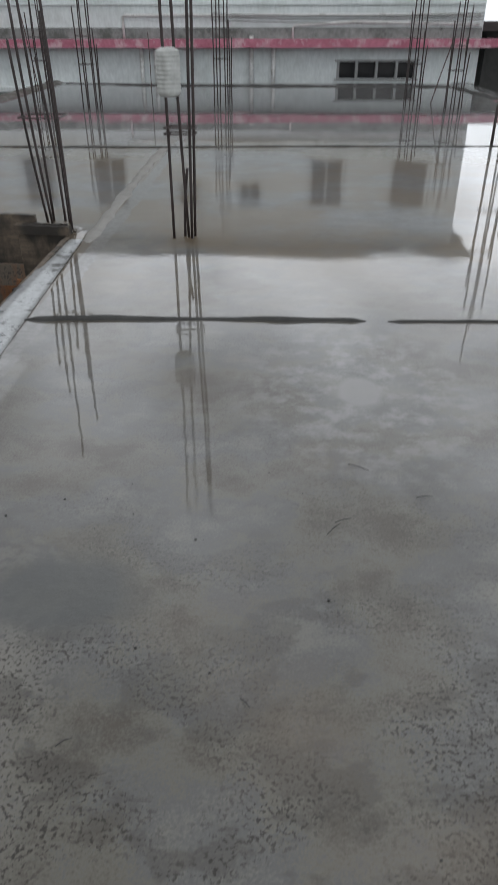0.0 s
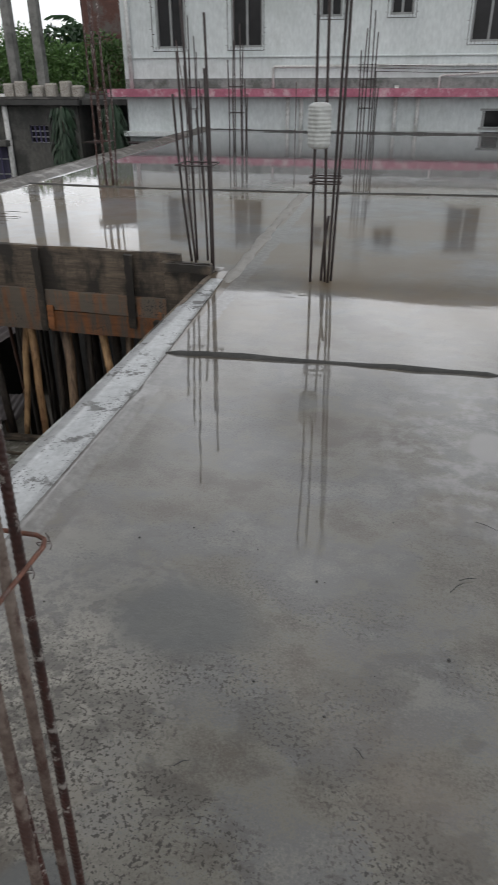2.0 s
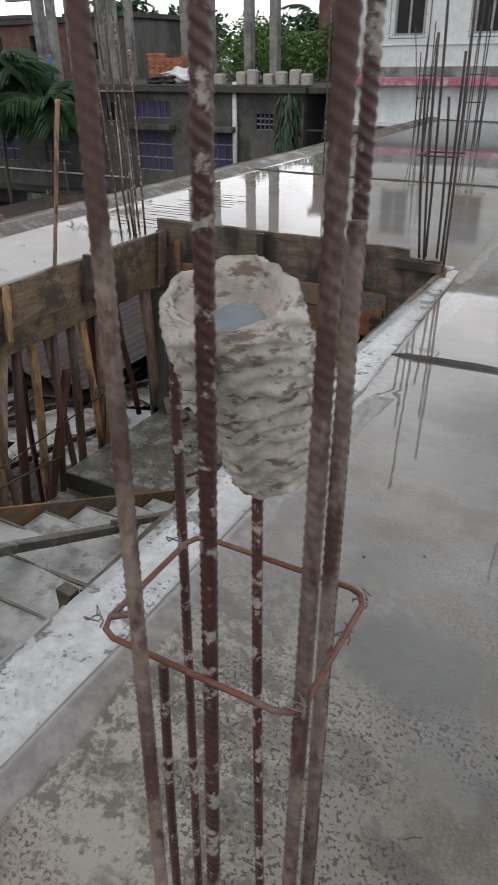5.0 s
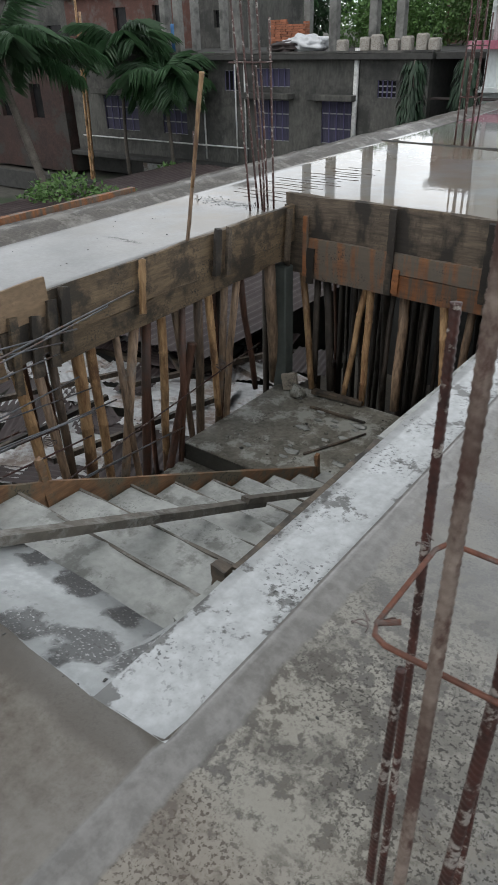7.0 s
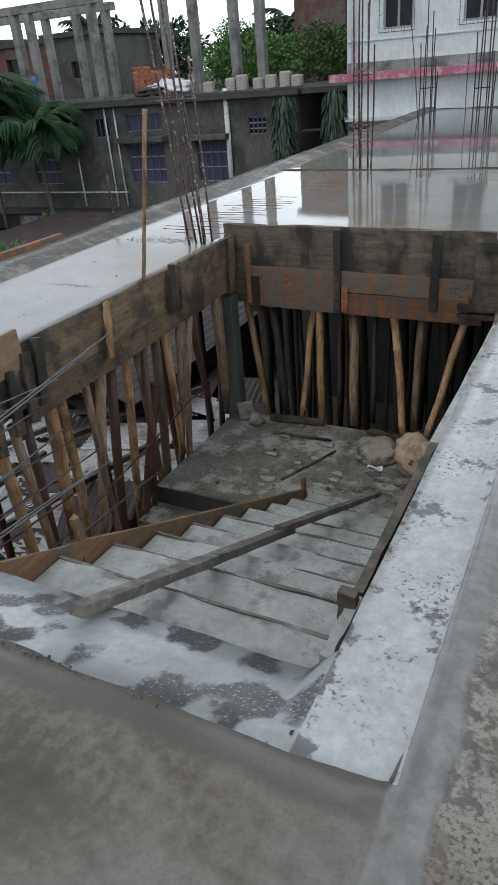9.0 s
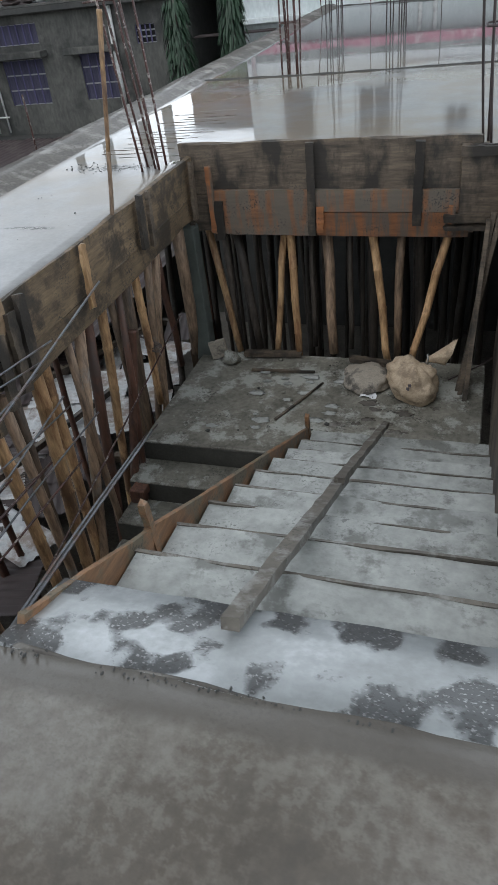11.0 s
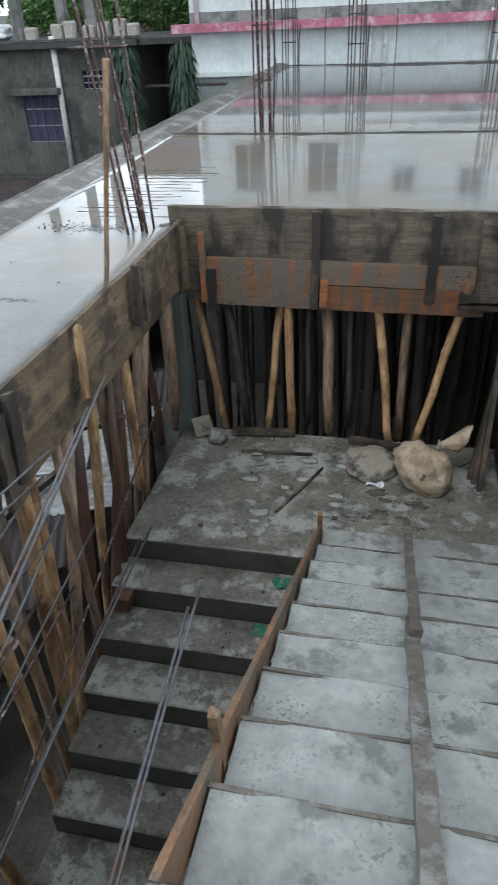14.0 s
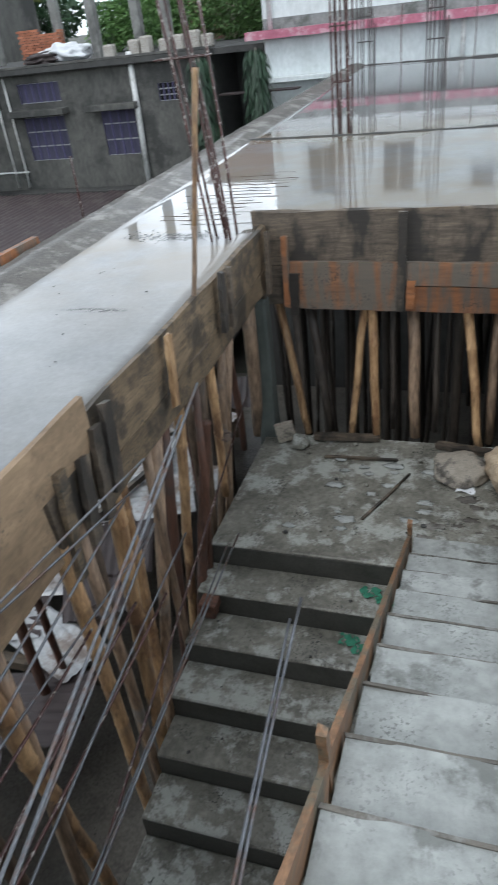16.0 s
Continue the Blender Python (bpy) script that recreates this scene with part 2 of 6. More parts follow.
    col = mix(n, l, maths(n, l, "MULTIPLY", maths(n, l, "MAXIMUM", dab, splash), 0.75), col, (0.27, 0.265, 0.26))
    col = mix(n, l, maths(n, l, "MULTIPLY", band, 0.85), col, ramp(n, l, mottle, [(0.4, (0.135, 0.130, 0.122)), (0.62, (0.215, 0.209, 0.20))]))
    litter = maths(n, l, "MULTIPLY", maths(n, l, "MAXIMUM", spot(-4.12, 4.62, 0.42, 0.11, 0.5, 1.1), spot(-4.0, 3.35, 0.25, 0.04, 0.4, 1.1)), ramp(n, l, maths(n, l, "ADD", maths(n, l, "MULTIPLY", flecks, 0.5), maths(n, l, "MULTIPLY", mottle, 0.5)), [(0.47, grey(0)), (0.52, grey(1))]))
    col = mix(n, l, maths(n, l, "MULTIPLY", litter, 0.9), col, (0.035, 0.034, 0.032))
    l.new(col, b.inputs["Base Color"])
    rim = maths(n, l, "SUBTRACT", depth, maths(n, l, "MULTIPLY", maths(n, l, "MULTIPLY", mottle, rough_zone), 0.4))
    rim = maths(n, l, "SUBTRACT", maths(n, l, "MAXIMUM", rim, maths(n, l, "MULTIPLY", puddle, 0.6)), maths(n, l, "MULTIPLY", litter, 1.0))
    l.new(ramp(n, l, rim, [(0.0, grey(0.8)), (0.5, grey(0.5))]), b.inputs["Roughness"])
    b.inputs["Coat IOR"].default_value = 1.6
    l.new(ramp(n, l, rim, [(0.05, grey(0.2)), (0.42, grey(1))]), b.inputs["Coat Weight"])
    still = ramp(n, l, maths(n, l, "MAXIMUM", depth, maths(n, l, "MULTIPLY", puddle, 0.62)), [(0.22, grey(0.14)), (0.42, grey(0.05)), (0.60, grey(0.006)), (0.75, grey(0.002))])
    milky = maths(n, l, "MULTIPLY", side, maths(n, l, "SUBTRACT", 1.0, edge(maths(n, l, "ADD", y, maths(n, l, "MULTIPLY", wob, 3.0)), 4.35, 4.75), True))
    l.new(maths(n, l, "MAXIMUM", still, maths(n, l, "MULTIPLY", milky, 0.22)), b.inputs["Coat Roughness"])
    relief = maths(n, l, "ADD", maths(n, l, "ADD", flecks, maths(n, l, "MULTIPLY", grain, 0.5)), mottle)
    bump(n, l, b, maths(n, l, "MULTIPLY", relief, rough_zone), 0.5, 0.005)
    ripple = noise_tex(n, l, 3.0, 3.0, 0.5, stretch=(1, 1.6, 1))
    k = n.new("ShaderNodeBump")
    k.inputs["Strength"].default_value, k.inputs["Distance"].default_value = 0.08, 0.01
    chop = noise_tex(n, l, 20.0, 2.0, 0.5, stretch=(1, 1.3, 1))
    water = maths(n, l, "ADD", maths(n, l, "MULTIPLY", ripple, 0.35), maths(n, l, "MULTIPLY", chop, 0.2))
    rip = maths(n, l, "ADD", water, maths(n, l, "MULTIPLY", maths(n, l, "MULTIPLY", relief, rough_zone), 0.75))
    l.new(rip, k.inputs["Height"])
    l.new(k.outputs[0], b.inputs["Coat Normal"])
    return m


M_SLAB = slab_material()
M_MILK = weathered("cloudy_water", (0.2, 0.235, 0.27), (0.3, 0.34, 0.38), 9.0, 0.3, 60.0, 0.1, 0.002, wet=0.8)
M_CONC = weathered("damp_concrete", (0.075, 0.071, 0.058), (0.25, 0.242, 0.205), 4.0, 0.55, 30.0, 0.9, 0.015, (0.37, 0.38, 0.35), 3.2, wet=0.5, stain_at=0.505, stain_w=0.07, flecks=1.0, stain_rough=0.74)
M_CRUST = weathered("cement_crusted_plank", (0.06, 0.052, 0.043), (0.17, 0.155, 0.13), 3.0, 0.6, 16.0, 0.6, 0.006, (0.25, 0.25, 0.235), 7.0, wet=0.3, stain_at=0.52, flecks=0.7)
# much darker than the treads' concrete, used on the lower risers alone
M_RISER = weathered("dark_riser_concrete", (0.03, 0.03, 0.026), (0.075, 0.074, 0.066), 6.0, 0.55, 60.0, 0.4, 0.004)
M_TREAD = weathered("laitance_tread", (0.22, 0.232, 0.22), (0.41, 0.425, 0.41), 3.0, 0.5, 18.0, 0.9, 0.014, (0.15, 0.155, 0.142), 4.2, wet=0.6, stain_at=0.55, stain_w=0.07, flecks=0.55, stain_rough=0.66)


def splashed_step():
    """White laitance washed over dark wet concrete: rounded bare patches full of pale grit."""
    m, n, l, b = material("splashed_laitance", 0.45)
    blobs = noise_tex(n, l, 7.6, 2.5, 0.42, stretch=(1, 0.85, 1))
    veil = noise_tex(n, l, 2.4, 5.0, 0.6)
    fine = noise_tex(n, l, 40.0, 4.0, 0.6)
    bare = ramp(n, l, maths(n, l, "ADD", blobs, maths(n, l, "MULTIPLY", maths(n, l, "SUBTRACT", fine, 0.5), 0.10)), [(0.495, grey(0)), (0.545, grey(1))])
    white = ramp(n, l, maths(n, l, "ADD", maths(n, l, "MULTIPLY", veil, 0.8), maths(n, l, "MULTIPLY", fine, 0.2)), [(0.38, (0.25, 0.265, 0.265)), (0.52, (0.34, 0.36, 0.367)), (0.62, (0.49, 0.515, 0.53))])
    grit = ramp(n, l, noise_tex(n, l, 120.0, 2.0, 0.5), [(0.60, (0.075, 0.078, 0.080)), (0.66, (0.30, 0.305, 0.305))])
    col = mix(n, l, bare, white, grit)
    dirt = maths(n, l, "MULTIPLY", ramp(n, l, noise_tex(n, l, 75.0, 4.0, 0.65), [(0.57, grey(0)), (0.61, grey(1))]), ramp(n, l, blobs, [(0.47, grey(0)), (0.53, grey(1))]))
    col = mix(n, l, maths(n, l, "MULTIPLY", dirt, 0.8), col, (0.035, 0.034, 0.032))
    l.new(col, b.inputs["Base Color"])
    b.inputs["Coat Weight"].default_value, b.inputs["Coat Roughness"].default_value, b.inputs["Coat IOR"].default_value = 0.5, 0.15, 1.33
    bump(n, l, b, maths(n, l, "SUBTRACT", maths(n, l, "MULTIPLY", fine, 0.5), bare), 0.5, 0.006)
    return m


M_STEPTOP = splashed_step()
M_LIP = weathered("muddy_edge_mortar", (0.045, 0.039, 0.033), (0.12, 0.108, 0.093), 4.0, 0.7, 40.0, 0.7, 0.01, (0.22, 0.21, 0.19), 3.0, wet=0.3, flecks=0.6)
M_LOW = weathered("littered_muddy_floor", (0.07, 0.064, 0.055), (0.21, 0.195, 0.168), 3.0, 0.7, 40.0, 0.6, 0.01, (0.17, 0.155, 0.135), 5.0, wet=0.2, flecks=0.8)
M_STRIP = weathered("white_laitance", (0.33, 0.345, 0.352), (0.54, 0.565, 0.58), 2.6, 0.45, 30.0, 0.5, 0.006, (0.085, 0.085, 0.08), 6.5, wet=0.7, stain_at=0.555, stain_w=0.035, flecks=1.0, stain_rough=0.66)
M_MORTAR = weathered("grey_mortar", (0.20, 0.195, 0.18), (0.34, 0.33, 0.31), 6.0, 0.65, 70.0, 0.5, 0.005)
M_DARKMORTAR = weathered("wet_dark_mortar", (0.032, 0.032, 0.031), (0.075, 0.075, 0.072), 6.0, 0.85, 70.0, 0.5, 0.005)
M_BOARD = weathered("wet_grey_board", (0.042, 0.034, 0.027), (0.165, 0.128, 0.092), 2.5, 0.6, 9.0, 0.5, 0.005, (0.016, 0.0145, 0.013), 1.7, 0.25, (1, 8, 8), stain_at=0.47, stain_w=0.1, flecks=0.6, stain_stretch=(2, 2, 1), stain_rough=0.6)
M_ORANGE = weathered("orange_plank", (0.14, 0.062, 0.03), (0.34, 0.135, 0.05), 2.0, 0.55, 7.0, 0.4, 0.004, (0.10, 0.092, 0.078), 3.0, 0.3, (1, 6, 6), stain_at=0.44, stain_w=0.14, stain_stretch=(6, 6, 0.7), flecks=0.8, stain_rough=0.62)
M_ORANGEG = weathered("greyed_orange_plank", (0.11, 0.060, 0.035), (0.25, 0.112, 0.052), 2.0, 0.55, 7.0, 0.4, 0.004, (0.105, 0.098, 0.083), 2.4, 0.3, (1, 6, 6), stain_at=0.385, stain_w=0.14, stain_stretch=(6, 6, 0.8), flecks=0.9, stain_rough=0.62)
M_TAN = weathered("tan_board", (0.075, 0.054, 0.034), (0.22, 0.158, 0.096), 2.0, 0.6, 11.0, 0.6, 0.008, (0.034, 0.029, 0.023), 2.6, 0.2, (8, 1.2, 8), stain_at=0.485, stain_w=0.08, flecks=1.0, stain_rough=0.7)
M_PLY = weathered("pale_plywood", (0.12, 0.082, 0.05), (0.28, 0.195, 0.12), 2.0, 0.6, 9.0, 0.5, 0.004, (0.07, 0.042, 0.026), 2.6, 0.12, (4, 1.2, 4), stain_at=0.52, stain_w=0.12, flecks=0.7, stain_rough=0.66)
M_NEWWOOD = weathered("sawn_orange_wood", (0.11, 0.058, 0.03), (0.30, 0.162, 0.082), 3.0, 0.55, 14.0, 0.3, 0.003, (0.13, 0.115, 0.08), 5.0, 0.1, (8, 1.2, 8), stain_at=0.48, stain_w=0.1, flecks=0.8)
M_BAMBOO = weathered("bamboo", (0.19, 0.098, 0.048), (0.55, 0.36, 0.19), 3.0, 0.42, 12.0, 0.25, 0.002, (0.115, 0.06, 0.036), 2.6, 0.38, (5, 5, 0.8), stain_at=0.52, stain_w=0.1, stain_stretch=(2, 2, 0.8))
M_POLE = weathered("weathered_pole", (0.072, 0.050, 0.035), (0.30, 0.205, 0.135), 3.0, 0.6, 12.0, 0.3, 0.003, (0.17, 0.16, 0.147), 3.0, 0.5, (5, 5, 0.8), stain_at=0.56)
# darker copy of the pole: the shade under the slab put into its colour
M_POLESHADED = weathered("pole_with_painted_shade", (0.016, 0.013, 0.011), (0.065, 0.052, 0.042), 3.0, 0.6, 12.0, 0.3, 0.003, (0.09, 0.085, 0.078), 3.0, 0.5, (5, 5, 0.8), stain_at=0.58)
M_REDPOLE = weathered("red_brown_pole", (0.055, 0.026, 0.018), (0.145, 0.068, 0.043), 3.0, 0.6, 12.0, 0.3, 0.003, (0.08, 0.05, 0.04), 4.0, 0.2, (5, 5, 0.8))
M_REBAR = weathered("rusty_rebar", (0.020, 0.008, 0.007), (0.075, 0.024, 0.018), 9.0, 0.42, 90.0, 0.6, 0.002, (0.32, 0.295, 0.27), 34.0, 0.25, stain_at=0.555, stain_w=0.05, wet=0.3)
M_REBARC = weathered("cement_smeared_rebar", (0.062, 0.036, 0.028), (0.22, 0.178, 0.15), 7.0, 0.6, 60.0, 0.6, 0.002, (0.045, 0.016, 0.012), 15.0, 0.1, stain_at=0.455, stain_w=0.08, stain_stretch=(1, 1, 0.45))
M_STIRRUP = weathered("orange_rusty_steel", (0.07, 0.03, 0.02), (0.20, 0.075, 0.045), 16.0, 0.65, 90.0, 0.4, 0.001, (0.13, 0.10, 0.09), 18.0, 0.2, stain_at=0.5)
M_STEEL = weathered("grey_steel_bar", (0.075, 0.08, 0.09), (0.17, 0.178, 0.19), 6.0, 0.4, 60.0, 0.2, 0.001, (0.12, 0.07, 0.05), 7.0, 0.2, None, 0.5)
M_DARKBAR = weathered("dark_wet_rebar", (0.02, 0.014, 0.014), (0.055, 0.04, 0.038), 9.0, 0.5, 60.0, 0.3, 0.001, random_tint=0.2)
M_JUG = weathered("cement_crusted_plastic", (0.30, 0.275, 0.24), (0.55, 0.525, 0.485), 14.0, 0.65, 60.0, 0.9, 0.008, (0.12, 0.085, 0.06), 34.0, stain_at=0.535, stain_w=0.06, stain_stretch=(1, 1, 2.6))
M_WALLW = weathered("white_painted_wall", (0.60, 0.65, 0.655), (0.73, 0.775, 0.78), 0.7, 0.7, 9.0, 0.1, 0.003, (0.56, 0.605, 0.60), 0.6, 0.0, (2, 2, 0.8))
M_BAND = weathered("grey_green_band", (0.14, 0.155, 0.15), (0.32, 0.34, 0.33), 1.6, 0.8, 12.0, 0.2, 0.004, (0.09, 0.10, 0.09), 1.2)
M_PINK = weathered("pink_painted_ledge", (0.34, 0.10, 0.15), (0.52, 0.19, 0.26), 1.6, 0.7, 14.0, 0.2, 0.004, (0.6, 0.42, 0.46), 2.4)
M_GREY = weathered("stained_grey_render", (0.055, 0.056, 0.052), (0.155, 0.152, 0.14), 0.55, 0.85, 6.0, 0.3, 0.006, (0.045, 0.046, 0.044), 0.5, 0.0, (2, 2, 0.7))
# darker copy of the grey render for side, recessed and closing walls and roof slabs
M_GREYD = weathered("dark_render", (0.03, 0.03, 0.03), (0.085, 0.085, 0.08), 0.8, 0.85, 6.0, 0.3, 0.006)
M_COLUMN = weathered("cast_grey_column", (0.17, 0.17, 0.16), (0.30, 0.30, 0.285), 1.2, 0.8, 12.0, 0.3, 0.005, (0.10, 0.10, 0.095), 1.5)
M_DARK = weathered("soil_and_dark_backing", (0.02, 0.02, 0.02), (0.05, 0.048, 0.045), 1.5, 0.9, 12.0, 0.3, 0.01)
M_MAROON = weathered("maroon_sheet_roof", (0.035, 0.024, 0.025), (0.065, 0.045, 0.045), 1.2, 0.6, 12.0, 0.2, 0.004, (0.08, 0.065, 0.06), 1.6)
M_TIN = weathered("galvanised_sheet", (0.32, 0.33, 0.34), (0.62, 0.63, 0.64), 1.4, 0.45, 10.0, 0.2, 0.003, (0.22, 0.17, 0.14), 1.6, 0.0, None, 0.4)
M_TINDARK = weathered("old_maroon_sheet", (0.03, 0.022, 0.022), (0.065, 0.048, 0.048), 1.4, 0.6, 10.0, 0.2, 0.003)
M_BRICK = weathered("orange_brick", (0.28, 0.10, 0.055), (0.46, 0.19, 0.11), 4.0, 0.85, 30.0, 0.4, 0.004, random_tint=0.25)
M_BRICKWALL = weathered("red_brick_wall", (0.085, 0.045, 0.038), (0.17, 0.08, 0.062), 2.0, 0.85, 20.0, 0.4, 0.004, (0.14, 0.13, 0.12), 1.0)
# darker brick for the house behind the coconut palm
M_BRICKDARK = weathered("dark_red_brick", (0.035, 0.025, 0.023), (0.085, 0.05, 0.044), 1.2, 0.9, 12.0, 0.4, 0.006, (0.06, 0.06, 0.055), 0.7)
M_PVC = weathered("white_plastic_pipe", (0.6, 0.61, 0.6), (0.78, 0.79, 0.78), 3.0, 0.45, 20.0, 0.05, 0.001, (0.42, 0.42, 0.4), 3.0)
M_SACK = weathered("beige_woven_sack", (0.36, 0.27, 0.18), (0.56, 0.46, 0.34), 7.0, 0.75, 120.0, 0.6, 0.004, (0.26, 0.2, 0.14), 8.0)
M_SACKG = weathered("dirty_grey_sack", (0.24, 0.21, 0.17), (0.42, 0.38, 0.32), 7.0, 0.75, 120.0, 0.6, 0.004, (0.07, 0.065, 0.06), 7.0)
M_CLOTHW = weathered("white_plastic_sheet", (0.6, 0.62, 0.65), (0.8, 0.82, 0.84), 4.0, 0.4, 20.0, 0.3, 0.004)
M_BLUE = weathered("blue_plastic", (0.03, 0.12, 0.30), (0.06, 0.2, 0.42), 2.0, 0.4, 20.0, 0.05)
M_GREENNET = weathered("green_plastic_scrap", (0.02, 0.13, 0.075), (0.05, 0.26, 0.16), 9.0, 0.5, 60.0, 0.4)
M_LEAF = weathered("leaf", (0.05, 0.12, 0.03), (0.13, 0.24, 0.065), 2.0, 0.5, 20.0, 0.1, random_tint=0.25)
M_LEAFD = weathered("dark_palm_leaf", (0.018, 0.055, 0.02), (0.05, 0.11, 0.045), 2.0, 0.5, 20.0, 0.1, random_tint=0.25)
M_LEAFK = weathered("deep_green_leaf", (0.010, 0.032, 0.014), (0.028, 0.066, 0.032), 2.0, 0.5, 20.0, 0.1)
M_LEAFY = weathered("yellow_green_leaf", (0.12, 0.16, 0.03), (0.28, 0.30, 0.06), 2.0, 0.5, 20.0, 0.1, random_tint=0.2)
M_BARK = weathered("bark", (0.07, 0.06, 0.05), (0.17, 0.15, 0.13), 3.0, 0.9, 20.0, 0.5, 0.01)
M_CURTAIN = weathered("violet_curtain", (0.03, 0.03, 0.06), (0.10, 0.095, 0.15), 2.0, 0.8, 9.0, 0.2, 0.01, None, 1.0, 0.0, (9, 9, 0.6))
M_FRAME = weathered("grey_window_frame", (0.22, 0.23, 0.23), (0.36, 0.37, 0.37), 4.0, 0.6, 30.0, 0.05)
M_VIOLET = weathered("violet_window_bar", (0.07, 0.065, 0.15), (0.12, 0.11, 0.22), 4.0, 0.6, 30.0, 0.05)
M_ASPH = weathered("ground_earth", (0.05, 0.05, 0.042), (0.11, 0.105, 0.09), 0.4, 0.9, 4.0, 0.4, 0.02, (0.035, 0.06, 0.025), 0.3)
M_GRILLE = weathered("dark_grille_steel", (0.07, 0.075, 0.075), (0.14, 0.145, 0.145), 8.0, 0.6, 30.0, 0.05)
M_WIRE = weathered("tie_wire", (0.08, 0.06, 0.055), (0.2, 0.17, 0.16), 20.0, 0.5, 90.0, 0.0)
M_INK = weathered("faded_print", (0.10, 0.09, 0.10), (0.15, 0.13, 0.14), 30.0, 0.8, 90.0, 0.0)


def glass_material():
    m, n, l, b = material("dark_window_glass", 0.08)
    l.new(ramp(n, l, noise_tex(n, l, 1.3), [(0.35, (0.012, 0.012, 0.013)), (0.7, (0.03, 0.03, 0.032))]), b.inputs["Base Color"])
    b.inputs["IOR"].default_value = 1.3
    return m


def translucent_bottle():
    m, n, l, b = material("milky_plastic", 0.3)
    l.new(ramp(n, l, noise_tex(n, l, 18.0), [(0.35, (0.5, 0.52, 0.5)), (0.7, (0.74, 0.76, 0.74))]), b.inputs["Base Color"])
    b.inputs["Transmission Weight"].default_value = 0.25
    return m


M_GLASS = glass_material()
M_BOTTLE = translucent_bottle()

# ---- building helpers ----


def mesh_from(name, verts, faces, smooth=False):
    me = bpy.data.meshes.new(name)
    me.from_pydata([tuple(v) for v in verts], [], [tuple(f) for f in faces])
    me.update()
    if smooth:
        me.polygons.foreach_set("use_smooth", [True] * len(me.polygons))
    return me


def part(name, shape, mat, parent=None, label=""):
    """Links a bmesh or a mesh as one object under a thing or a part."""
    if isinstance(shape, bmesh.types.BMesh):
        me = bpy.data.meshes.new(name)
        shape.to_mesh(me)
        shape.free()
    else:
        me = shape
    if mat and not me.materials:
        me.materials.append(mat)
    ob = new(name, me)
    if parent is not None:
        ob.parent = parent
    if label:
        ob["label"] = label
    return ob


def thing(name, label, category, group="", kind="", at=(0, 0, 0)):
    e = new(name)
    e.location = at
    e.empty_display_size = 0.1
    return tagged(e, label, category, group, kind)


def solid(bm, lo, hi, turn=None, bevel=0.0):
    """A box between two corners, turned about its middle, with its edges eased."""
    lo, hi = Vector(lo), Vector(hi)
    mid, size = (lo + hi) / 2, hi - lo
    m = Matrix.Translation(mid) @ (turn.to_4x4() if turn else Matrix()) @ Matrix.Diagonal((*size, 1))
    r = bmesh.ops.create_cube(bm, size=1.0, matrix=m)
    if bevel:
        es = list({e for v in r["verts"] for e in v.link_edges})
        bmesh.ops.bevel(bm, geom=es, offset=bevel, segments=1, affect="EDGES")
    return bm


def box(lo, hi, turn=None, bevel=0.0):
    return solid(bmesh.new(), lo, hi, turn, bevel)


def sawn(p, q, width, thick, up=(0, 0, 1), rough=0.003, seed=0, segs=8):
    """A sawn plank from p to q, with edges that waver a little. width lies along up."""
    rnd = random.Random(seed)
    p, q = Vector(p), Vector(q)
    d = (q - p).normalized()
    s = d.cross(Vector(up)).normalized()
    u = s.cross(d)
    vs, fs = [], []
    for i in range(segs + 1):
        c = p.lerp(q, i / segs)
        for a, b in ((-1, -1), (1, -1), (1, 1), (-1, 1)):
            vs.append(c + s * (a * thick / 2 + rnd.uniform(-rough, rough) * 0.4) + u * (b * width / 2 + rnd.uniform(-rough, rough)) + d * rnd.uniform(-rough, rough) * (i in (0, segs)) * 2)
    for i in range(segs):
        for j in range(4):
            a, b = i * 4 + j, i * 4 + (j + 1) % 4
            fs.append((a, b, b + 4, a + 4))
    fs += [(3, 2, 1, 0), tuple(segs * 4 + j for j in range(4))]
    return mesh_from("plank", vs, fs)


def tube(path, radius, sides=10, caps=True):
    """A tube along a list of points; radius is a number or one for each point."""
    path = [Vector(v) for v in path]
    rs = radius if isinstance(radius, (list, tuple)) else [radius] * len(path)
    vs, fs = [], []
    d0 = (path[1] - path[0]).normalized()
    ref = d0.orthogonal().normalized()
    for i, c in enumerate(path):
        d = (path[min(i + 1, len(path) - 1)] - path[max(i - 1, 0)]).normalized()
        ref = (ref - d * ref.dot(d)).normalized()
        s = d.cross(ref)
        for k in range(sides):
            a = 2 * math.pi * k / sides
            vs.append(c + (ref * math.cos(a) + s * math.sin(a)) * rs[i])
    for i in range(len(path) - 1):
        for k in range(sides):
            a, b = i * sides + k, i * sides + (k + 1) % sides
            fs.append((a, b, b + sides, a + sides))
    if caps:
        fs += [tuple(range(sides - 1, -1, -1)), tuple((len(path) - 1) * sides + k for k in range(sides))]
    return mesh_from("tube", vs, fs, True)


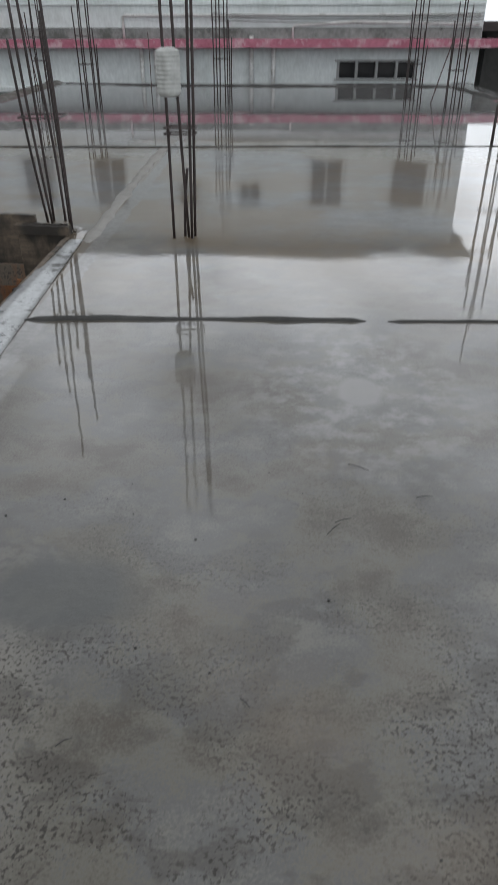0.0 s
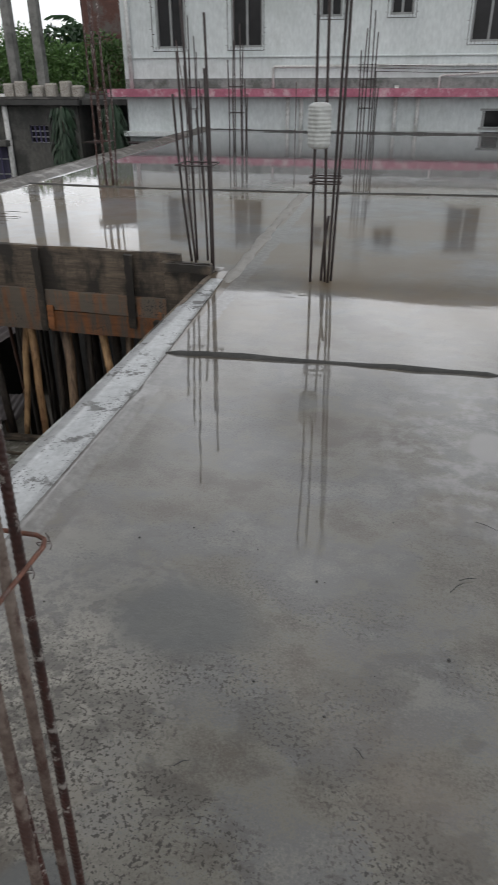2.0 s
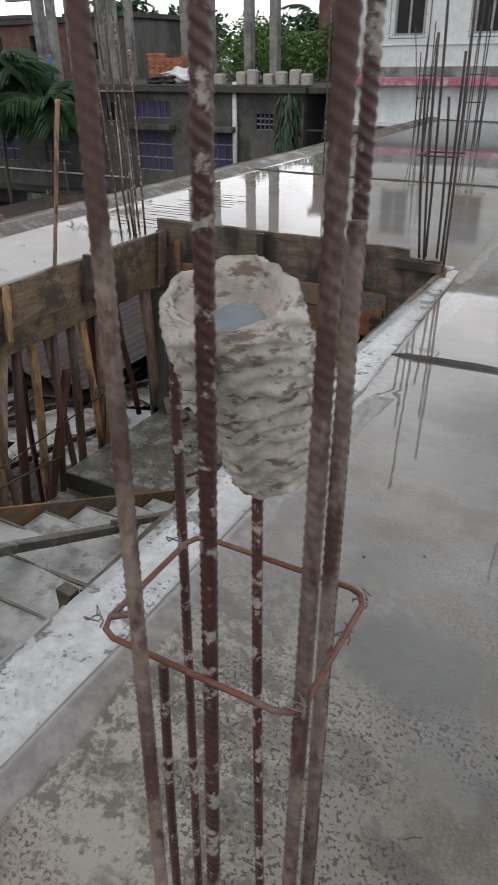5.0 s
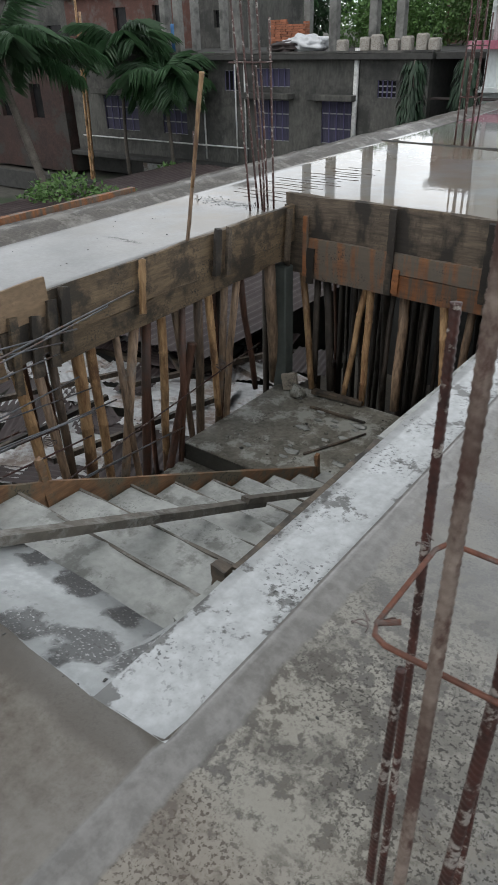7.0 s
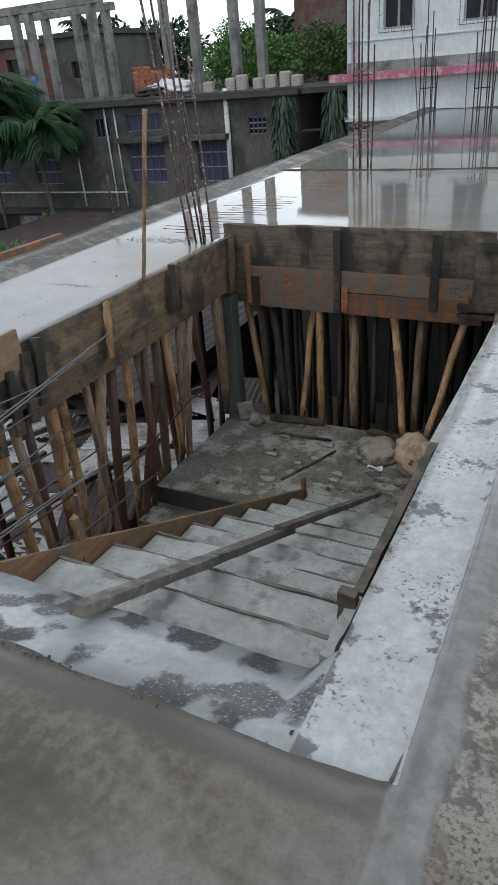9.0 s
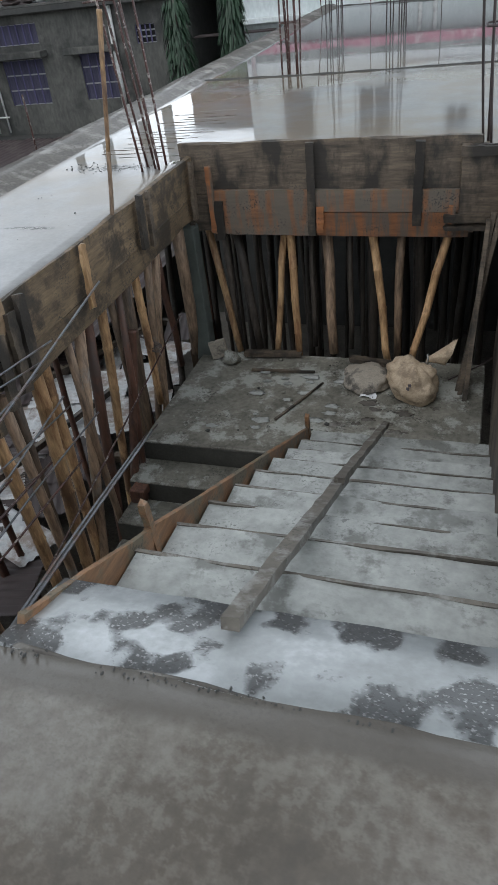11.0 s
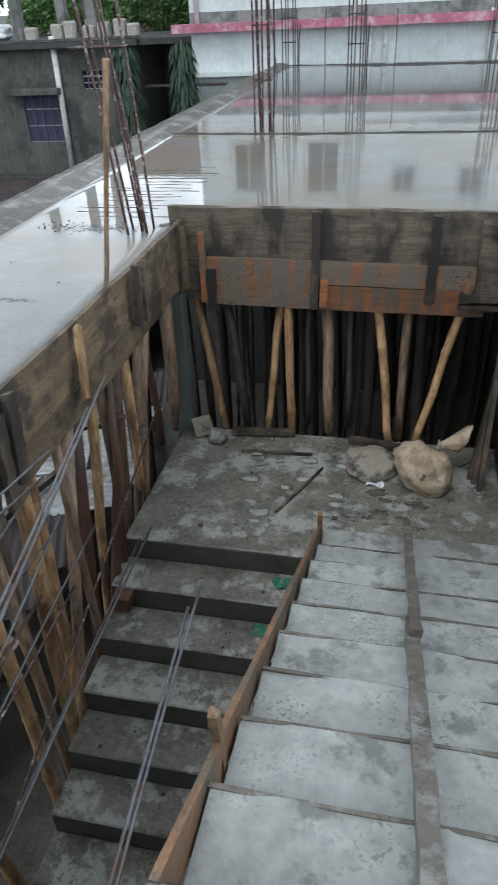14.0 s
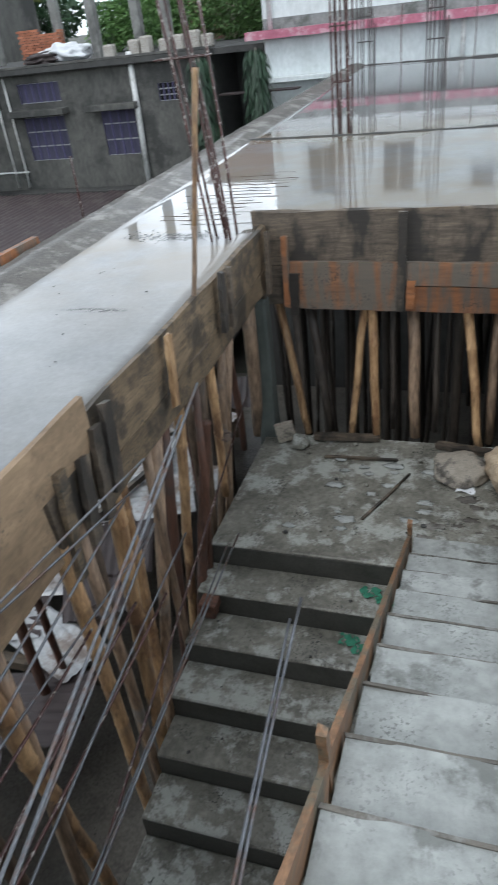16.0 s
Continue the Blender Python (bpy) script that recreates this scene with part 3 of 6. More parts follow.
def ribbed_bar(p, q, r, bend=0.0, pitch=0.0, seed=0):
    """A deformed reinforcing bar: slanted ribs every pitch metres (0: plain), a slight bow."""
    p, q = Vector(p), Vector(q)
    length = (q - p).length
    d = (q - p).normalized()
    ref = d.orthogonal().normalized()
    s = d.cross(ref)
    rnd = random.Random(seed)
    bow = (ref * math.cos(seed * 2.4) + s * math.sin(seed * 2.4)) * bend
    steps = max(6, int(length / (pitch / 5))) if pitch else 8
    sides = 16 if pitch else 7
    vs, fs = [], []
    for i in range(steps + 1):
        f = i / steps
        c = p.lerp(q, f) + bow * math.sin(math.pi * f)
        for k in range(sides):
            a = 2 * math.pi * k / sides
            rr = r
            if pitch:
                ph = (f * length / pitch + 1.3 * ((a / math.pi) % 1.0)) % 1.0
                rr = r * (0.96 + 0.17 * max(0.0, 1 - abs(ph - 0.5) * 3.2) + 0.10 * (abs(math.cos(a)) > 0.97))
            vs.append(c + (ref * math.cos(a) + s * math.sin(a)) * rr)
    for i in range(steps):
        for k in range(sides):
            a, b = i * sides + k, i * sides + (k + 1) % sides
            fs.append((a, b, b + sides, a + sides))
    fs += [tuple(range(sides - 1, -1, -1)), tuple(steps * sides + k for k in range(sides))]
    return mesh_from("bar", vs, fs, True)


def bamboo_mesh(p, q, r0, r1, seed, joint=0.32):
    """A bamboo pole: swollen rings at the joints, a slight kink at each."""
    rnd = random.Random(seed)
    p, q = Vector(p), Vector(q)
    length = (q - p).length
    d = (q - p).normalized()
    ref = d.orthogonal().normalized()
    s = d.cross(ref)
    pts, rs = [], []
    at = 0.0
    off = Vector((0, 0, 0))
    while at < length:
        f = at / length
        r = r0 + (r1 - r0) * f
        for da, k in ((0.0, 1.0), (0.012, 1.13), (0.024, 1.0)):
            if at + da < length:
                pts.append(p + d * (at + da) + off)
                rs.append(r * k)
        off = ref * rnd.uniform(-1, 1) * r * 0.22 + s * rnd.uniform(-1, 1) * r * 0.22
        at += joint * rnd.uniform(0.8, 1.15)
    pts.append(q)
    rs.append(r1)
    return tube(pts, rs, 10)


# ---- ground and slab ----
Z_LAND, Z_LOW = -1.6, -3.25
X_WELL0, X_WELL1, Y_WELL0, Y_WELL1 = -3.58, -1.27, 0.68, 4.74

tagged(part("ground", mesh_from("ground", [(-3000, -3000, -3.42), (3000, -3000, -3.42), (3000, 3000, -3.42), (-3000, 3000, -3.42)], [(0, 1, 2, 3)]), M_ASPH),
       "bare dark earth ground round the buildings", "ground", kind="structure")
tagged(part("floor_lower", box((-5.4, -2.5, Z_LOW - 0.12), (4.1, 8.9, Z_LOW)), M_LOW), "littered grey concrete floor of the storey below", "floor", kind="structure")


def slab_height(x, y):
    h = (0.002 if y < 4.6 else 0.0006) * noise.noise((x * 1.3, y * 1.3, 0.3))
    if -1.27 <= x < -1.055 and Y_WELL0 <= y < 4.6:
        return -0.014 + 0.006 * noise.noise((x * 9, y * 9, 2.0))
    if x <= -1.055 and Y_WELL0 - 0.005 < y < 1.2 and x > -3.6:
        return -0.016 - 0.09 * max(0.0, min(1.0, (y - 0.72) / 0.23)) * (x < -1.2) + 0.010 * noise.noise((x * 9, y * 9, 2.0))
    if -1.07 < x < -0.97 and y < 2.6:
        h += (0.014 + 0.004 * noise.noise((0.0, y * 3.0, 1.0))) * max(0.0, 1 - ((x + 1.025) / 0.05) ** 2)
    if x < -4.62:
        h += 0.05 * min(1.0, (-4.62 - x) / 0.15) + 0.01 * noise.noise((x * 7, y * 7, 5.0))
    if y > 16.5:
        h += 0.012 * min(1.0, (y - 16.5) / 0.12)
    if x > 3.95 and y > 8:
        h += 0.03
    return h


def slab_mesh():
    """The roof slab as one sheet with its thickness, cut out round the stair."""
    def line(stops, step):
        out = [stops[0]]
        for a, b in zip(stops, stops[1:]):
            k = max(1, round((b - a) / step))
            out += [a + (b - a) * (i + 1) / k for i in range(k)]
        return out
    xs = line([-4.95, -4.62, X_WELL0, -2.47, X_WELL1, -1.06, -1.05, -1.025, -1.0, -0.975, 4.25], 0.075)
    ys = line([-2.6, Y_WELL0 - 0.01, Y_WELL0, 0.968, Y_WELL1, 4.9, 16.5, 17.0], 0.09)
    vs, fs, idx = [], [], {}

    def vert(i, j, low=False):
        key = (i, j, low)
        if key not in idx:
            idx[key] = len(vs)
            jog = 0.012 * noise.noise((xs[i] * 6, 3.3, 0)) if Y_WELL0 - 0.02 < ys[j] < Y_WELL0 + 0.001 and xs[i] > -2.46 else 0.0
            edge_run = 0.012 + 0.0149 * ys[j] if abs(xs[i] - X_WELL0) < 1e-6 and 0.6 < ys[j] < 4.85 else 0.0
            taper = 0.055 * max(0.0, ys[j] - 2.6) * max(0.0, 1 - abs(xs[i] + 1.03) / 0.15) if ys[j] < 4.8 else 0.0
            vs.append((xs[i] - taper + edge_run, ys[j] + jog, -0.13 if low else slab_height(xs[i], ys[j])))
        return idx[key]

    def solid_at(i, j):
        if not (0 <= i < len(xs) - 1 and 0 <= j < len(ys) - 1):
            return False
        x, y = (xs[i] + xs[i + 1]) / 2, (ys[j] + ys[j + 1]) / 2
        if X_WELL0 < x < X_WELL1 and Y_WELL0 < y < Y_WELL1:
            return x > -2.47 and y < 0.968
        return True
    strip = []
    for i in range(len(xs) - 1):
        for j in range(len(ys) - 1):
            if not solid_at(i, j):
                continue
            x, y = (xs[i] + xs[i + 1]) / 2, (ys[j] + ys[j + 1]) / 2
            fs.append((vert(i, j), vert(i + 1, j), vert(i + 1, j + 1), vert(i, j + 1)))
            strip.append(3 if -2.47 < x < -1.27 and 0.67 < y < 0.96 else 1 if -1.28 < x < -1.055 and 0.67 < y < 4.6 else 4 if x < -4.62 else 0)
            fs.append((vert(i, j + 1, True), vert(i + 1, j + 1, True), vert(i + 1, j, True), vert(i, j, True)))
            strip.append(2)
            for di, dj, a, b in ((-1, 0, (i, j + 1), (i, j)), (1, 0, (i + 1, j), (i + 1, j + 1)), (0, -1, (i, j), (i + 1, j)), (0, 1, (i + 1, j + 1), (i, j + 1))):
                if not solid_at(i + di, j + dj):
                    fs.append((vert(*b), vert(*a), vert(*a, True), vert(*b, True)))
                    strip.append(2)
    me = mesh_from("roof_slab", vs, fs, True)
    for m in (M_SLAB, M_STRIP, M_CONC, M_STEPTOP, M_LIP):
        me.materials.append(m)
    me.polygons.foreach_set("material_index", strip)
    me.polygons.foreach_set("use_smooth", [s != 2 for s in strip])
    return me


tagged(part("floor", slab_mesh(), None), "rain-soaked fresh concrete roof slab with still pools and a white laitance strip", "floor", kind="structure")


def ridge(name, pts, width, height, mat, label, seed=0):
    """A low ridge of mortar along a line: uneven in width and height."""
    vs, fs = [], []
    out = []
    for a, b in zip(pts, pts[1:]):
        a, b = Vector(a), Vector(b)
        k = max(2, int((b - a).length / 0.06))
        out += [a.lerp(b, i / k) for i in range(k)]
    out.append(Vector(pts[-1]))
    for i, c in enumerate(out):
        d = (out[min(i + 1, len(out) - 1)] - out[max(i - 1, 0)]).normalized()
        s = Vector((-d.y, d.x, 0))
        w = width * (0.75 + 0.5 * noise.noise((i * 0.31, seed, 0.5))) / 2
        h = height * (0.85 + 0.5 * noise.noise((i * 0.23, seed, 3.5)))
        if i in (0, len(out) - 1):
            w, h = w * 0.4, 0.002
        wob = s * 0.012 * noise.noise((i * 0.4, seed, 7.7))
        for f, g in ((-1, -0.01), (-0.75, 0.7), (0, 1.0), (0.75, 0.75), (1, -0.01)):
            v = c + wob + s * (f * w)
            vs.append((v.x, v.y, c.z + (h * g if g > 0 else g)))
    for i in range(len(out) - 1):
        for k in range(4):
            a = i * 5 + k
            fs.append((a, a + 5, a + 6, a + 1))
    return tagged(part(name, mesh_from(name, vs, fs, True), mat), label, "mortar ridge", kind="structure")


ridge("mortar_ridge", [(-1.08, 3.14, 0), (-0.2, 3.165, 0), (0.53, 3.165, 0)], 0.05, 0.016, M_DARKMORTAR, "dark wet mortar ridge standing out of the pool", 1)
ridge("mortar_ridge", [(0.63, 3.165, 0), (1.6, 3.19, 0), (3.9, 3.26, 0)], 0.035, 0.012, M_DARKMORTAR, "thin dark wet mortar ridge standing out of the pool", 2)
ridge("mortar_ridge", [(-4.75, 8.33, 0), (-3.2, 8.2, 0), (-1.1, 8.22, 0), (0.3, 8.32, 0), (3.9, 8.4, 0)], 0.07, 0.014, M_DARKMORTAR, "dark wet mortar ridge standing out of the pool", 3)
ridge("mortar_ridge", [(-1.09, 4.42, 0), (-1.13, 5.95, 0), (-1.14, 8.16, 0)], 0.14, 0.014, M_MORTAR, "pale trowelled mortar ridge between two pools", 4)
ridge("mortar_ridge", [(-4.97, 17.0, 0.0), (-2.1, 16.45, 0.0), (0.5, 16.35, 0.0), (3.75, 16.2, 0)], 0.26, 0.035, M_DARKMORTAR, "dark mortar bund along the far edge of the roof", 5)
ridge("mortar_ridge", [(3.75, 16.15, 0.0), (4.0, 13.3, 0.0), (4.05, 9.0, 0)], 0.2, 0.035, M_DARKMORTAR, "dark mortar bund along the roof edge", 6)

# pale lip and ragged dark crumbs along the step's near edge
ridge("mortar_crust", [(-2.47, 0.678, -0.03), (-1.7, 0.672, -0.03), (-1.10, 0.680, -0.03)], 0.03, 0.022, M_LIP, "muddy mortar edge of the near slab", 72)
ridge("mortar_crust", [(-1.14, 0.672, -0.03), (-1.07, 0.69, -0.03), (-1.05, 0.80, -0.03), (-1.05, 0.95, -0.03)], 0.04, 0.018, M_LIP, "muddy mortar lip round the end of the laitance strip", 77)

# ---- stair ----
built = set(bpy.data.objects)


def view_fitted(x, y, z, cx, cy):
    """A small shift, scale and tilt, chosen so the well lines up in the camera's view."""
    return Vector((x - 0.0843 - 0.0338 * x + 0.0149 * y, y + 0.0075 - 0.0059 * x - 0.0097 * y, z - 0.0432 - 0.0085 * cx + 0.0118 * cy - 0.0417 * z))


def fit_well_to_view():
    """Shifts all timber, bars and steps built since to fit the camera's view: steps stay level, the rest tilts."""
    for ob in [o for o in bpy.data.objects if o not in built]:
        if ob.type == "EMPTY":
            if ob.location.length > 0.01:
                ob.location = view_fitted(*ob.location, ob.location.x, ob.location.y)
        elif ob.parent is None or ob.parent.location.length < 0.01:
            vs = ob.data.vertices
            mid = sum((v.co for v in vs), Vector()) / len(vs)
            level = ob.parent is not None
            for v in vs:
                v.co = view_fitted(*v.co, *((mid.x, mid.y) if level else (v.co.x, v.co.y)))


GO, RISE, RISE_U, TOP_U = 0.277, 0.153, 0.147, -0.13


def upper_flight():
    st = thing("stair_upper", "upper stair flight of pale wet concrete still in its formwork", "stairs", kind="structure")
    for k in range(9):
        y0, z = 0.965 + GO * k, TOP_U - RISE_U * (k + 1)
        bm = box((-2.44, y0 + 0.012, z - 0.2), (-1.29, y0 + GO + (0.0 if k < 8 else 0.02), z))
        bmesh.ops.subdivide_edges(bm, edges=[e for e in bm.edges if abs(e.verts[0].co.x - e.verts[1].co.x) > 0.5], cuts=14)
        for v in bm.verts:
            if v.co.z > z - 0.05:
                v.co.z += 0.012 * noise.noise((v.co.x * 5, v.co.y * 5, k * 1.7))
        part("tread", bm, M_TREAD, st)
        rnd = random.Random(k)
        part("riser_board", sawn((-2.44, y0, z + RISE_U / 2 - 0.005), (-1.29, y0 + rnd.uniform(-0.012, 0.012), z + RISE_U / 2 - 0.005 + rnd.uniform(-0.008, 0.008)), RISE_U + 0.008, 0.011, seed=k, rough=0.004), M_TAN if k == 0 else M_CRUST, st, "wooden riser board with its wet top edge showing")
    part("soffit", mesh_from("soffit", [(-2.44, 0.96, -0.36), (-1.29, 0.96, -0.36), (-1.29, 3.5, -1.85), (-2.44, 3.5, -1.85), (-2.44, 0.96, -0.30), (-1.29, 0.96, -0.30), (-1.29, 3.5, -1.79), (-2.44, 3.5, -1.79)],
                             [(0, 3, 2, 1), (4, 5, 6, 7), (0, 1, 5, 4), (1, 2, 6, 5), (2, 3, 7, 6), (3, 0, 4, 7)]), M_BOARD, st)
    return st


def lower_flight():
    st = thing("stair_lower", "lower stair flight of bare grey concrete with littered treads", "stairs", kind="structure")
    part("landing", box((-3.69, 3.36, Z_LAND - 0.16), (-1.36, 4.68, Z_LAND), bevel=0.008), M_CONC, st, "grey concrete landing with crumbs and smears")
    for k in range(1, 10):
        y1, z = 3.36 - 0.265 * (k - 1), Z_LAND - RISE * k
        part("tread", box((-3.70, y1 - 0.265, z - 0.3), (-2.44, y1 - 0.004, z), bevel=0.008), M_CONC, st)
        part("riser", box((-3.695, y1 - 0.004, z - 0.02), (-2.445, y1 + 0.0, z + RISE - 0.012)), M_RISER, st, "dark riser")
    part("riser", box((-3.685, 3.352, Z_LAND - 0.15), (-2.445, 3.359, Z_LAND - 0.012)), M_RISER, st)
    return st


upper_flight()
lower_flight()

# ---- formwork round the stair well ----


def board(p, q, width, thick, mat, label, up=(0, 0, 1), seed=0, group="formwork boards", name="formwork_board", rough=0.004):
    return tagged(part(name, sawn(p, q, width, thick, up, rough, seed, 10), mat), label, "board", group)


YB = 4.73
board((-3.66, YB, -0.095), (-1.52, YB, -0.09), 0.355, 0.03, M_BOARD, "wide dark wet formwork board along the slab edge", seed=1, rough=0.008)
board((-3.43, YB - 0.034, -0.41), (-2.66, YB - 0.034, -0.412), 0.332, 0.03, M_ORANGEG, "wide orange-stained plank with grey cement runs", seed=2)
board((-2.652, YB - 0.034, -0.325), (-1.60, YB - 0.034, -0.33), 0.155, 0.03, M_ORANGEG, "greyed orange-stained plank nailed over the dark board", seed=3)
board((-2.652, YB - 0.034, -0.492), (-1.58, YB - 0.034, -0.497), 0.172, 0.03, M_ORANGE, "orange-stained plank with grey cement runs", seed=33)
# dark backing added so that no open slits show between the planks
board((-3.67, YB + 0.002, -0.42), (-1.55, YB + 0.002, -0.42), 0.28, 0.03, M_BOARD, "dark backing board added behind the plank joints", seed=4)
board((-1.655, YB - 0.05, -0.22), (-1.30, YB - 0.045, -0.22), 0.52, 0.03, M_BOARD, "short dark board panel over the end of the wide one", seed=5)
board((-1.66, YB - 0.075, 0.01), (-1.28, YB - 0.07, 0.0), 0.06, 0.05, M_BOARD, "dark batten along the top of a board", seed=6)
board((-1.74, YB - 0.085, -0.435), (-1.44, YB - 0.085, -0.43), 0.045, 0.05, M_BOARD, "dark batten under a short board panel", seed=7)
board((-1.74, YB - 0.085, -0.50), (-1.46, YB - 0.085, -0.495), 0.03, 0.05, M_BOARD, "dark batten under a short board panel", seed=71)
for x, z0, z1, w, mat in ((-2.68, -0.57, 0.085, 0.055, M_BOARD), (-1.93, -0.5, 0.07, 0.06, M_BOARD), (-3.45, -0.56, -0.06, 0.045, M_ORANGE), (-3.40, -0.62, -0.32, 0.065, M_BOARD),
                          (-2.62, -0.55, -0.36, 0.05, M_ORANGE), (-1.70, -0.56, -0.36, 0.05, M_ORANGE), (-3.63, -0.5, -0.0, 0.04, M_BOARD)):
    board((x, YB - 0.06, z0), (x + 0.008, YB - 0.063, z1), w, 0.022, mat, "upright cleat nailed across formwork boards", (1, 0, 0), int(-x * 100), "formwork cleats", "cleat")

XB = -3.59
board((XB, 2.22, -0.13), (XB, 4.70, -0.14), 0.29, 0.03, M_TAN, "weathered tan formwork board along the side slab", seed=8, rough=0.008)
board((XB + 0.004, 2.3, -0.36), (XB + 0.004, 4.60, -0.335), 0.15, 0.03, M_TAN, "lower weathered formwork board with a broken end", seed=9, rough=0.012)
board((XB + 0.034, 1.05, -0.02), (XB + 0.034, 2.27, 0.0), 0.22, 0.025, M_PLY, "pale plywood strip lapped over the side board", seed=10)
board((XB + 0.03, 0.8, -0.28), (XB + 0.03, 1.92, -0.25), 0.28, 0.025, M_PLY, "pale plywood panel on the side formwork", seed=11)
board((XB + 0.02, 1.95, -0.24), (XB + 0.02, 2.26, -0.22), 0.22, 0.03, M_BOARD, "rough dark board offcut in the side formwork", seed=12)
for y, z0, z1, w, mat in ((3.70, -0.29, 0.04, 0.06, M_BOARD), (3.82, -0.31, 0.03, 0.04, M_BOARD), (2.97, -0.33, 0.02, 0.04, M_BAMBOO), (2.36, -0.36, 0.02, 0.07, M_BOARD), (2.14, -0.44, -0.08, 0.06, M_BOARD), (2.26, -0.42, -0.02, 0.06, M_BOARD),
                          (1.47, -0.44, 0.03, 0.05, M_BOARD), (4.55, -0.4, 0.0, 0.05, M_BOARD), (2.0, -0.5, -0.04, 0.05, M_TAN)):
    board((XB + 0.065, y - 0.03, z0), (XB + 0.06, y + 0.02, z1), w, 0.025, mat, "upright cleat nailed across formwork boards", (0, 1, 0), int(y * 100), "formwork cleats", "cleat")

# right-hand edge board and the stair's stringer
for k, (ya, yb, za, zb) in enumerate(((0.97, 1.2, -0.11, -0.105), (1.22, 2.05, -0.105, -0.10), (2.06, 3.3, -0.10, -0.095), (3.31, 4.62, -0.095, -0.09))):
    board((-1.285, ya, za), (-1.28 - 0.006 * (k % 2), yb, zb), 0.13, 0.03, M_BOARD if k % 2 else M_TREAD, "cement-splashed edge board beside the laitance strip", seed=20 + k, group="edge boards", rough=0.005)
board((-2.458, 0.72, 0.02 - 0.07), (-2.458, 1.36, -0.305 - 0.07), 0.12, 0.02, M_NEWWOOD, "orange sawn stringer board of the stair formwork", seed=30, group="stringers", name="stringer_board")
board((-2.464, 1.33, -0.288 - 0.07), (-2.464, 3.42, -1.40 - 0.07), 0.12, 0.02, M_NEWWOOD, "orange sawn stringer board of the stair formwork", seed=31, group="stringers", name="stringer_board")
for y, z, h in ((1.37, -0.20, 0.35), (3.42, -1.30, 0.3)):
    board((-2.462, y, z), (-2.459, y + 0.01, z - h), 0.03, 0.026, M_NEWWOOD, "short wooden stake holding the stringer", (0, 1, 0), int(y * 10), "stringer stakes", "stake")
board((-1.288, 1.165, -0.25), (-1.294, 1.168, 0.0), 0.042, 0.05, M_BOARD, "split wooden peg at the edge of the stair", (0, 1, 0), 5, "pegs", "peg")
board((-1.25, 0.716, -0.06), (-1.254, 0.712, 0.012), 0.012, 0.010, M_DARKMORTAR, "dark wooden peg standing in the laitance", (0, 1, 0), 6, "pegs", "peg", 0.0015)
tagged(part("long_plank", sawn((-1.95, 0.835, -0.004), (-1.965, 2.2, -0.722), 0.048, 0.035, (1, 0, 0), 0.003, 40, 16), M_CRUST), "long cement-crusted plank lying down the stair", "plank")
tagged(part("long_plank", sawn((-1.955, 2.05, -0.614), (-1.965, 3.55, -1.408), 0.042, 0.03, (1, 0, 0), 0.005, 41, 16), M_CRUST), "cement-crusted plank lying down the lower stair steps", "plank")

# ---- props ----


def prop(p, q, r, mat, label, seed, joints=True):
    me = bamboo_mesh(p, q, r * 1.05, r * 0.92, seed) if joints else tube([p, Vector(p).lerp(Vector(q), 0.33) + Vector((0.012 * math.sin(seed), 0.01 * math.cos(seed), 0)), Vector(p).lerp(Vector(q), 0.7) + Vector((0.01 * math.cos(seed * 3), 0, 0)), q], [r, r * 0.97, r * 0.95, r * 0.9], 9)
    return tagged(part("bamboo_prop" if joints else "timber_prop", me, mat), label, "prop", "props under the slab")


B_LAB, T_LAB, R_LAB = "yellow bamboo prop holding up the formwork", "grey weathered timber prop under the slab", "red-brown timber prop under the slab"
# along the back board: x and z of head and foot
for k, (x0, x1, y0, r, kind) in enumerate(((-3.56, -3.36, 4.80, 0.03, "B"), (-2.93, -3.03, 4.80, 0.027, "B"), (-2.885, -2.84, 4.79, 0.031, "B"), (-2.26, -2.11, 4.79, 0.031, "B"), (-2.045, -2.04, 4.85, 0.033, "T"),
                                          (-1.70, -1.93, 4.78, 0.03, "B"), (-2.62, -2.56, 4.86, 0.042, "T"), (-3.36, -3.20, 4.86, 0.036, "D"), (-3.47, -3.40, 4.9, 0.03, "D"), (-2.45, -2.43, 4.95, 0.025, "D"), (-2.75, -2.74, 4.95, 0.022, "D"))):
    prop((x0, y0, -0.56), (x1, y0 - 0.13, Z_LAND - 0.0), r, {"B": M_BAMBOO, "T": M_POLE, "D": M_POLESHADED}[kind], {"B": B_LAB, "T": T_LAB, "D": T_LAB}[kind], k + 1, kind == "B")
rnd = random.Random(7)
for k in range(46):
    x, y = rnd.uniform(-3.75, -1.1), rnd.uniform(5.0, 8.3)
    prop((x, y, -0.135), (x + rnd.uniform(-0.12, 0.12), y + rnd.uniform(-0.1, 0.1), Z_LOW), rnd.uniform(0.02, 0.045), M_POLESHADED, T_LAB, 100 + k, rnd.random() < 0.4)
